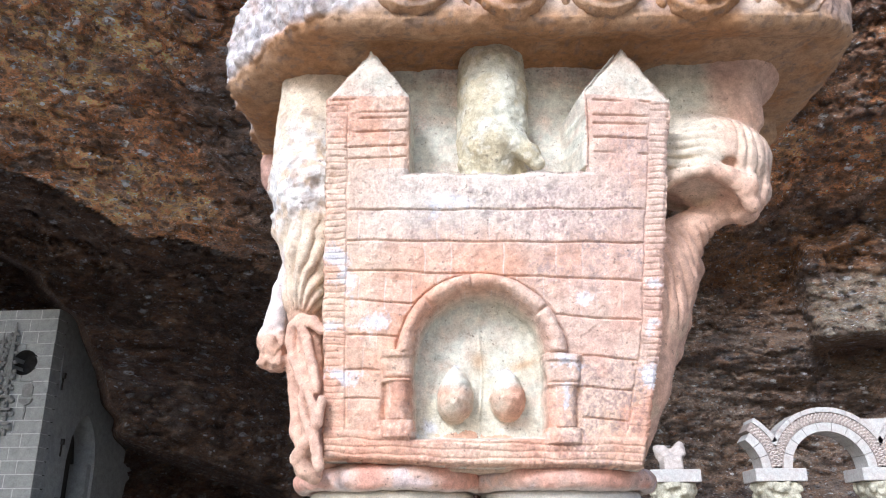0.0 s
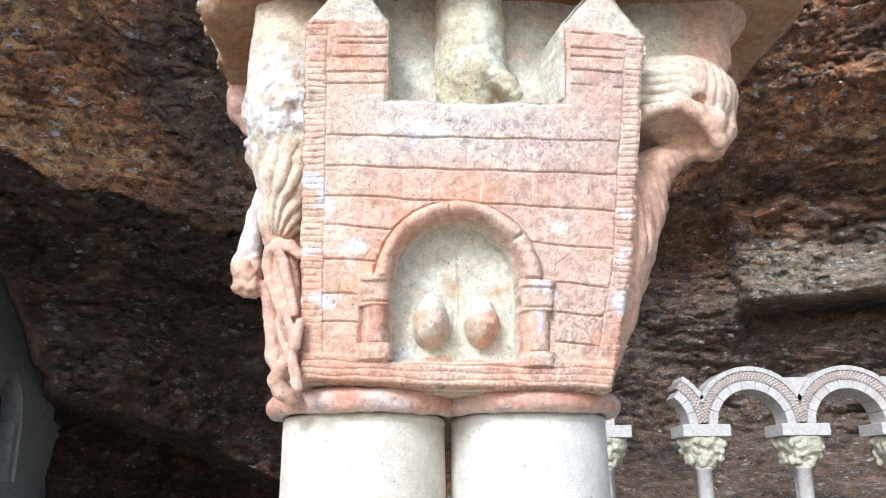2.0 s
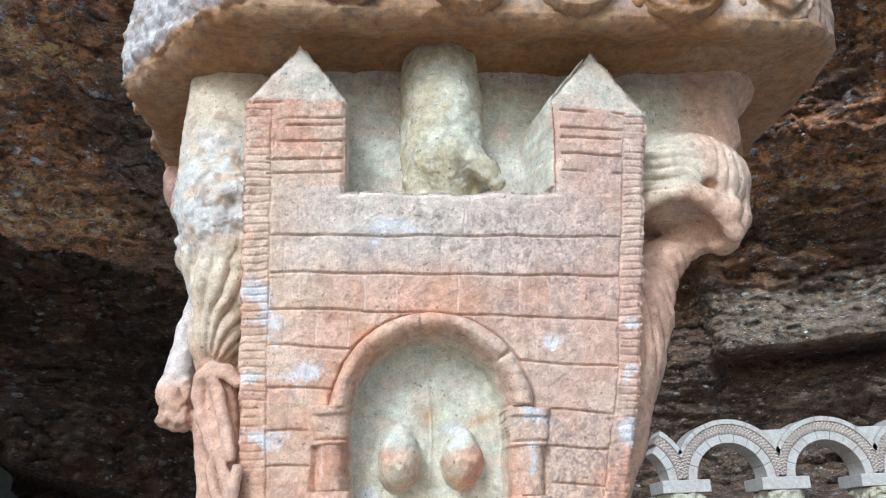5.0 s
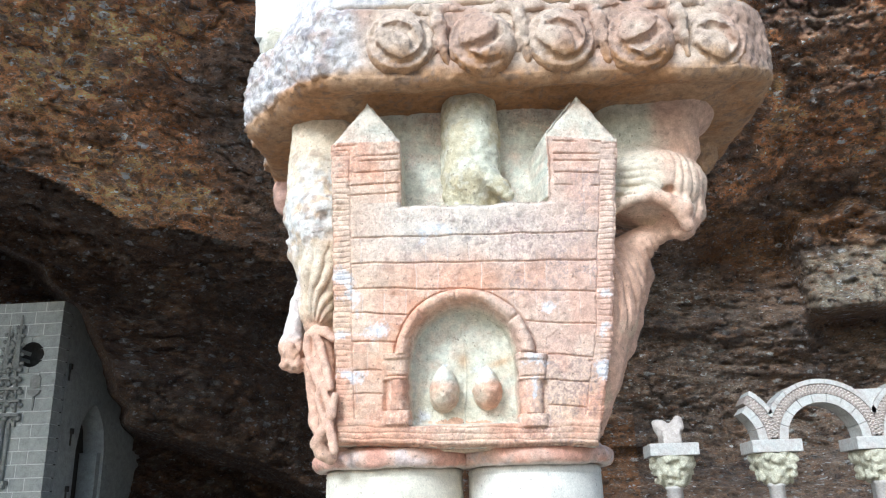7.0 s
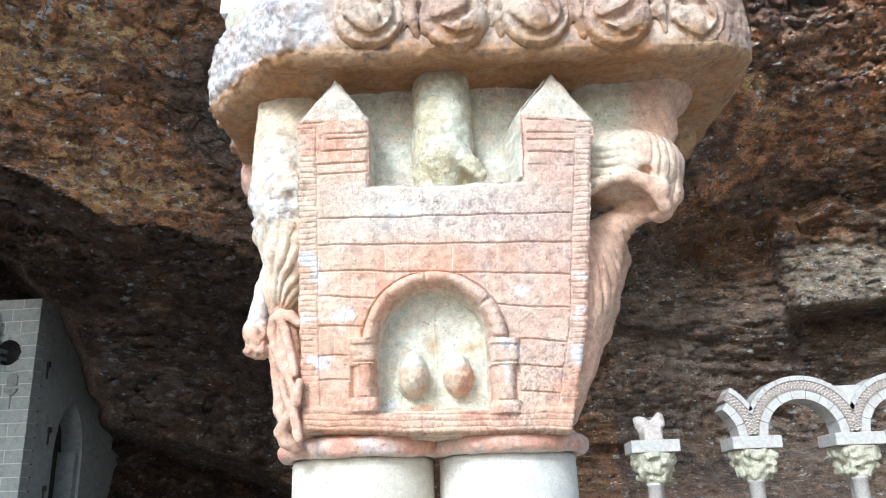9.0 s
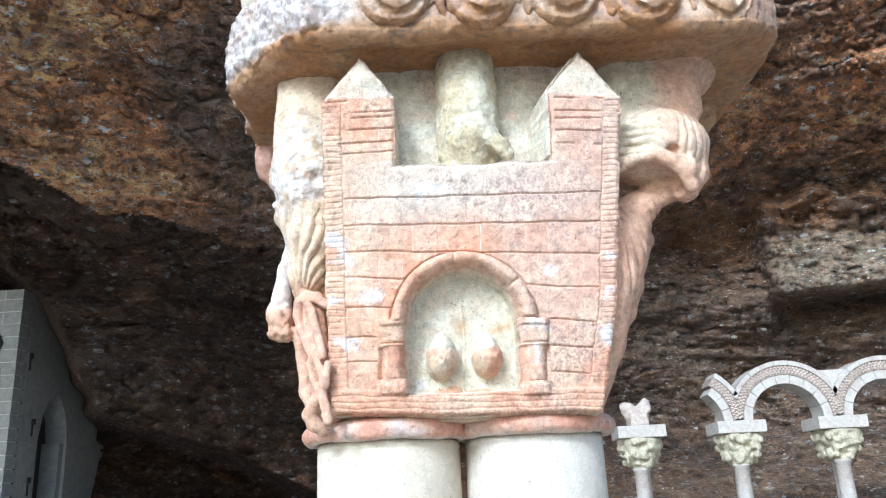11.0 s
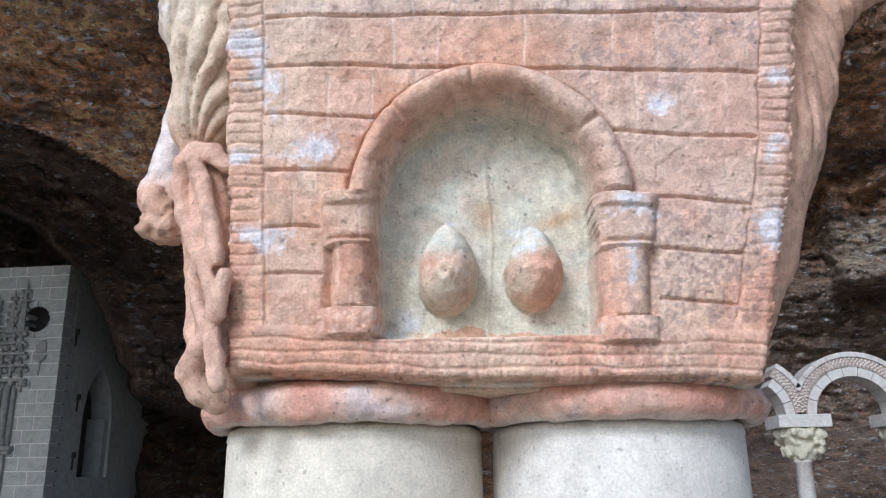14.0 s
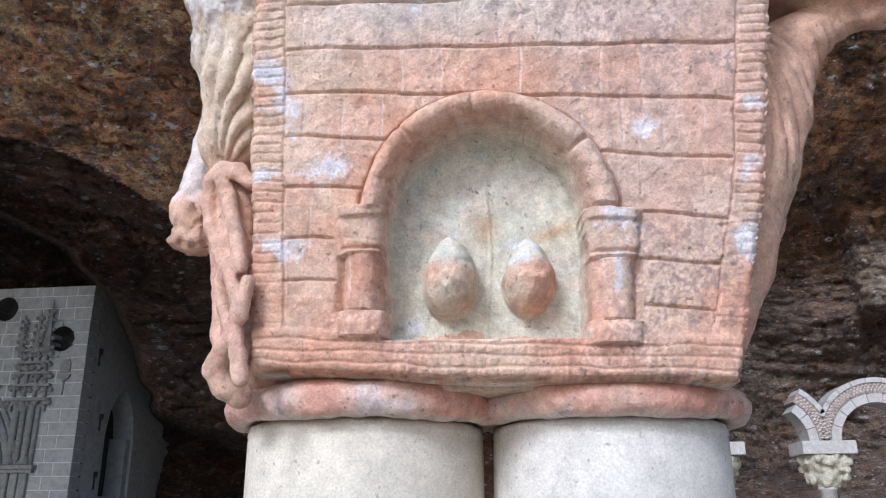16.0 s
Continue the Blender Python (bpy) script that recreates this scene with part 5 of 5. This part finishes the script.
def chapel_front():
    """Backing with round openings, then the courses of ashlar as separate blocks."""
    holes = [(-9.235, 4.675, 0.245), (-10.50, 5.30, 0.24)]
    # backing wall as strips of lime mortar, with the round openings cut by leaving out what lies in them
    bm = bmesh.new()
    # near-black core: painted shade behind the round openings
    box(bm, (CX - 4.5, CY + 0.36, 0.0), (CX - 0.02, CY + 0.60, CTOP - 0.02))
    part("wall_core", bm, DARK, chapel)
    rng = random.Random(5)
    h, z, row = 0.2415, 5.037 - 0.2415 * 21, 0
    while z < CTOP - 0.05:
        top = min(z + h, CTOP)
        x, first = CX, True
        while x > CX - 4.2:
            w = rng.uniform(0.30, 0.62) if not first else (0.36 if row % 2 else 0.56)
            lo = max(x - w, CX - 4.3)
            cut = [q for q in holes if abs((lo + x) / 2 - q[0]) < q[2] + w / 2 and abs((z + top) / 2 - q[1]) < q[2] + h / 2]
            bm = bmesh.new()
            if not cut:
                box(bm, (lo + 0.009, CY + rng.uniform(0, 0.006), z + 0.009), (x - (0.009 if not first else 0), CY + 0.36, top - 0.009), 0.006)
            else:
                # a block that the opening bites into: narrow upright slips, each clipped by the circle
                hx, hz, hr = cut[0]
                n = max(3, int(w / 0.035))
                for k in range(n):
                    a, b = lo + 0.006 + (w - 0.012) * k / n, lo + 0.006 + (w - 0.012) * (k + 1) / n
                    da, db = (math.sqrt(max(hr * hr - (q - hx) ** 2, 0)) for q in (a, b))
                    for lower in (True, False):
                        if da == 0 and db == 0:
                            if not lower:
                                continue
                            za = zb = top - 0.009
                        else:
                            za, zb = (min(max(hz - d if lower else hz + d, z + 0.009), top - 0.009) for d in (da, db))
                        if lower:
                            quad = [(a, z + 0.009), (b, z + 0.009), (b, zb), (a, za)]
                        else:
                            quad = [(a, za), (b, zb), (b, top - 0.009), (a, top - 0.009)]
                        if abs(quad[2][1] - quad[1][1]) + abs(quad[3][1] - quad[0][1]) < 0.004:
                            continue
                        f = [bm.verts.new((p, CY + 0.003, q)) for p, q in quad]
                        g = [bm.verts.new((p, CY + 0.36, q)) for p, q in quad]
                        bm.faces.new(f)
                        bm.faces.new(g[::-1])
                        for m in range(4):
                            bm.faces.new((f[m], f[(m + 1) % 4], g[(m + 1) % 4], g[m]))
            if len(bm.verts):
                bmesh.ops.remove_doubles(bm, verts=bm.verts, dist=0.0005)
                part("block", bm, ASHLAR, chapel)
            else:
                bm.free()
            x, first = lo, False
        # bed joint of lime between the courses
        z += h
        row += 1
    bm = bmesh.new()
    for k in range(row):
        z0, z1 = 5.037 - 0.2415 * 21 + h * k, min(5.037 - 0.2415 * 21 + h * (k + 1), CTOP - 0.01)
        spans = [(CX - 4.3, CX - 0.02)]
        for hx, hz, hr in holes:
            near = min(max(hz, z0), z1)
            if abs(near - hz) < hr:
                d = math.sqrt(hr * hr - (near - hz) ** 2) + 0.01
                spans = [s for a, b in spans for s in (((a, hx - d), (hx + d, b)) if a < hx < b else ((a, b),))]
        for a, b in spans:
            box(bm, (a, CY + 0.0075, z0), (b, CY + 0.3, z1))
    tagged(part("mortar_bed", bm, MORTAR, chapel), "pale lime mortar between the blocks", kind="stuff")
    # added near-black tubes make the openings look unlit inside
    for hx, hz, hr in holes:
        v, q = lathe([(hr - 0.003, 0.0), (hr - 0.004, 0.34), (0.01, 0.345)], 40)
        v = np.stack([hx + v[:, 0], CY + 0.004 + v[:, 2], hz + v[:, 1]], 1)
        mesh_part("oculus_shade_liner", v, q, DARK, chapel, "near-black liner added to paint the shade in a round opening")


chapel_front()


def chapel_side():
    """Side wall in shade, with a pointed window through it."""
    ym, half, sill, spring, apex = 15.05, 0.55, 1.80, 2.95, 3.90
    bm = bmesh.new()
    t0, t1 = CX - 0.45, CX

    def prism(ring):
        f = [bm.verts.new((t1, y, z)) for y, z in ring]
        g = [bm.verts.new((t0, y, z)) for y, z in ring]
        bm.faces.new(f)
        bm.faces.new(g[::-1])
        for k in range(len(ring)):
            bm.faces.new((f[k], f[(k + 1) % len(ring)], g[(k + 1) % len(ring)], g[k]))
    prism([(CY + 0.372, 0), (ym - half, 0), (ym - half, CTOP), (CY + 0.372, CTOP)])
    prism([(ym + half, 0), (17.5, 0), (17.5, CTOP), (ym + half, CTOP)])
    prism([(ym - half, 0), (ym + half, 0), (ym + half, sill), (ym - half, sill)])
    pts = []
    for k in range(13):
        s = -1 + 2 * k / 12
        pts.append((ym + half * s, spring + (apex - spring) * math.sqrt(max(0, 1 - abs(s) ** 1.35))))
    for p, q in zip(pts, pts[1:]):
        prism([p, q, (q[0], CTOP), (p[0], CTOP)])
    bmesh.ops.remove_doubles(bm, verts=bm.verts, dist=0.0001)
    side = part("side_wall", bm, ASHLAR, chapel, "shaded grey side wall")
    bm = bmesh.new()
    box(bm, (CX - 0.44, ym + half - 0.16, sill), (CX - 0.06, ym + half - 0.002, spring))
    part("window_jamb", bm, ASHLAR, side, "pale inner jamb of the pointed window")
    # near-black sheet stands in for the shade inside the window
    bm = bmesh.new()
    box(bm, (CX - 0.50, ym - half - 0.2, sill - 0.2), (CX - 0.455, ym + half + 0.2, apex + 0.2))
    part("window_dark_sheet", bm, DARK, side, "near-black sheet painting the unlit interior behind the window")
    bm = bmesh.new()
    box(bm, (CX - 4.5, CY + 0.65, CTOP), (CX - 0.01, 17.4, CTOP + 0.12))
    part("roof", bm, DARK, chapel)
    for y, z in ((14.25, 3.28), (14.3, 2.2), (13.95, 4.5)):
        bm = bmesh.new()
        box(bm, (CX, y - 0.04, z - 0.06), (CX + 0.05, y + 0.04, z + 0.05), 0.01)
        box(bm, (CX, y - 0.02, z - 0.28), (CX + 0.02, y + 0.02, z - 0.05), 0.005)
        part("iron_stub", bm, DARK, side, "dark iron stub in the wall")


chapel_side()


def tracery():
    """Pinnacle with crockets over two colonnettes, and a small shield beside it."""
    rng = random.Random(9)
    x0 = -9.72
    for s, r in ((-0.20, 0.065), (-0.05, 0.05), (0.10, 0.065), (0.24, 0.04)):
        v, q = lathe([(0.01, 2.32), (r, 2.32), (r, 2.9), (r, 3.44), (0.01, 3.44)], 12)
        mesh_part("colonnette", v + np.array((x0 + s, CY - 0.03, 0)), q, TRACERY, chapel, "slender grey colonnette")
    bm = bmesh.new()
    for s in (-0.19, 0.11):
        bmesh.ops.create_cone(bm, cap_ends=True, segments=12, radius1=0.12, radius2=0.055, depth=0.16, matrix=Matrix.Translation((x0 + s, CY - 0.03, 2.43)))
    box(bm, (x0 - 0.42, CY - 0.14, 2.26), (x0 + 0.36, CY + 0.02, 2.34), 0.02)
    box(bm, (x0 - 0.38, CY - 0.10, 2.20), (x0 + 0.32, CY + 0.02, 2.26), 0.01)
    part("sill_moulding", bm, TRACERY, chapel, "grey moulded sill under the colonnettes")
    for s in (-0.22, -0.02, 0.16):
        bm = bmesh.new()
        box(bm, (x0 + s - 0.10, CY - 0.07, 0.55), (x0 + s + 0.06, CY + 0.02, 2.20), 0.03)
        part("lower_shaft", bm, TRACERY, chapel, "pale grey shaft below the sill")
    bm = bmesh.new()
    for k, z in enumerate((3.45, 3.72, 3.95, 4.15, 4.38)):
        w = 0.42 - 0.03 * k
        for m in range(7):
            s = -w + 2 * w * m / 6
            bmesh.ops.create_icosphere(bm, subdivisions=1, radius=rng.uniform(0.045, 0.085), matrix=Matrix.Translation((x0 + 0.02 + s, CY - rng.uniform(0.02, 0.09), z + rng.uniform(-0.05, 0.05))))
        box(bm, (x0 + 0.02 - w, CY - 0.09, z + 0.05), (x0 + 0.02 + w, CY + 0.02, z + 0.10), 0.01)
        for m in range(4):
            s = -w * 0.8 + 1.6 * w * m / 3
            box(bm, (x0 + s - 0.025, CY - 0.06, z - 0.14), (x0 + s + 0.03, CY + 0.02, z + 0.06), 0.008)
    canopy = part("canopy", bm, TRACERY, chapel, "grey crocketed tracery canopy")
    for s, h, w in ((-0.30, 0.75, 0.05), (0.02, 0.85, 0.075), (0.24, 1.05, 0.09)):
        bm = bmesh.new()
        bmesh.ops.create_cone(bm, cap_ends=True, segments=6, radius1=w, radius2=0.012, depth=h, matrix=Matrix.Translation((x0 + s, CY - 0.05, 4.40 + h / 2)))
        for m in range(5):
            z = 4.5 + h * 0.17 * m
            for e in (-1, 1):
                bmesh.ops.create_icosphere(bm, subdivisions=1, radius=0.045, matrix=Matrix.Translation((x0 + s + e * (w * (1 - 0.15 * m) + 0.025), CY - 0.06, z)))
        part("pinnacle", bm, TRACERY, canopy, "grey gothic pinnacle with crockets")
    bm = bmesh.new()
    for k in range(9):
        bmesh.ops.create_icosphere(bm, subdivisions=1, radius=0.06, matrix=Matrix.Translation((x0 + 0.02 + 0.022 * k, CY - 0.05, 4.5 + 0.08 * k)))
    part("crocketed_gable", bm, TRACERY, canopy, "grey leafy gable edge")
    for r, w in ((1.98, 0.05), (2.12, 0.075), (2.30, 0.06), (2.44, 0.04)):
        c = Carving((-11.7, CY - 0.12, 1.9), (-9.68, CY + 0.06, 4.6), 0.028)
        c.rope([(-12.22 + r * math.cos(radians(a)), CY - 0.02, 2.0 + r * math.sin(radians(a)), w) for a in range(0, 76, 5)], k=0.004)
        v, q, n = c.net()
        mesh_part("arch_moulding", v, q, TRACERY, chapel, "grey curved moulding of a large gothic arch")
    for a in range(8, 70, 9):
        bm = bmesh.new()
        bmesh.ops.create_icosphere(bm, subdivisions=1, radius=0.09, matrix=Matrix.Translation((-12.22 + 2.56 * math.cos(radians(a)), CY - 0.05, 2.0 + 2.56 * math.sin(radians(a)))) @ Matrix.Diagonal((1.0, 0.7, 0.7, 1)))
        part("crocket", bm, TRACERY, chapel, "grey leaf crocket", True)
    bm = bmesh.new()
    sx, sz = -9.07, 4.05
    ring = [(-0.10, 0.16), (-0.06, 0.22), (0.06, 0.22), (0.10, 0.16), (0.10, -0.02), (-0.10, -0.02)]
    for pts, y in ((ring, CY - 0.02), ([(-0.13, -0.07), (0.13, -0.07), (0.10, -0.14), (0, -0.20), (-0.10, -0.14)], CY - 0.05), ([(-0.02, -0.20), (0.02, -0.20), (0.01, -0.44), (-0.01, -0.44)], CY - 0.02)):
        f = [bm.verts.new((sx + a, y, sz + b)) for a, b in pts]
        g = [bm.verts.new((sx + a, CY + 0.02, sz + b)) for a, b in pts]
        bm.faces.new(f)
        bm.faces.new(g[::-1])
        for k in range(len(pts)):
            bm.faces.new((f[k], f[(k + 1) % len(pts)], g[(k + 1) % len(pts)], g[k]))
    part("small_shield", bm, TRACERY, chapel, "small carved grey shield on a bracket")


tracery()
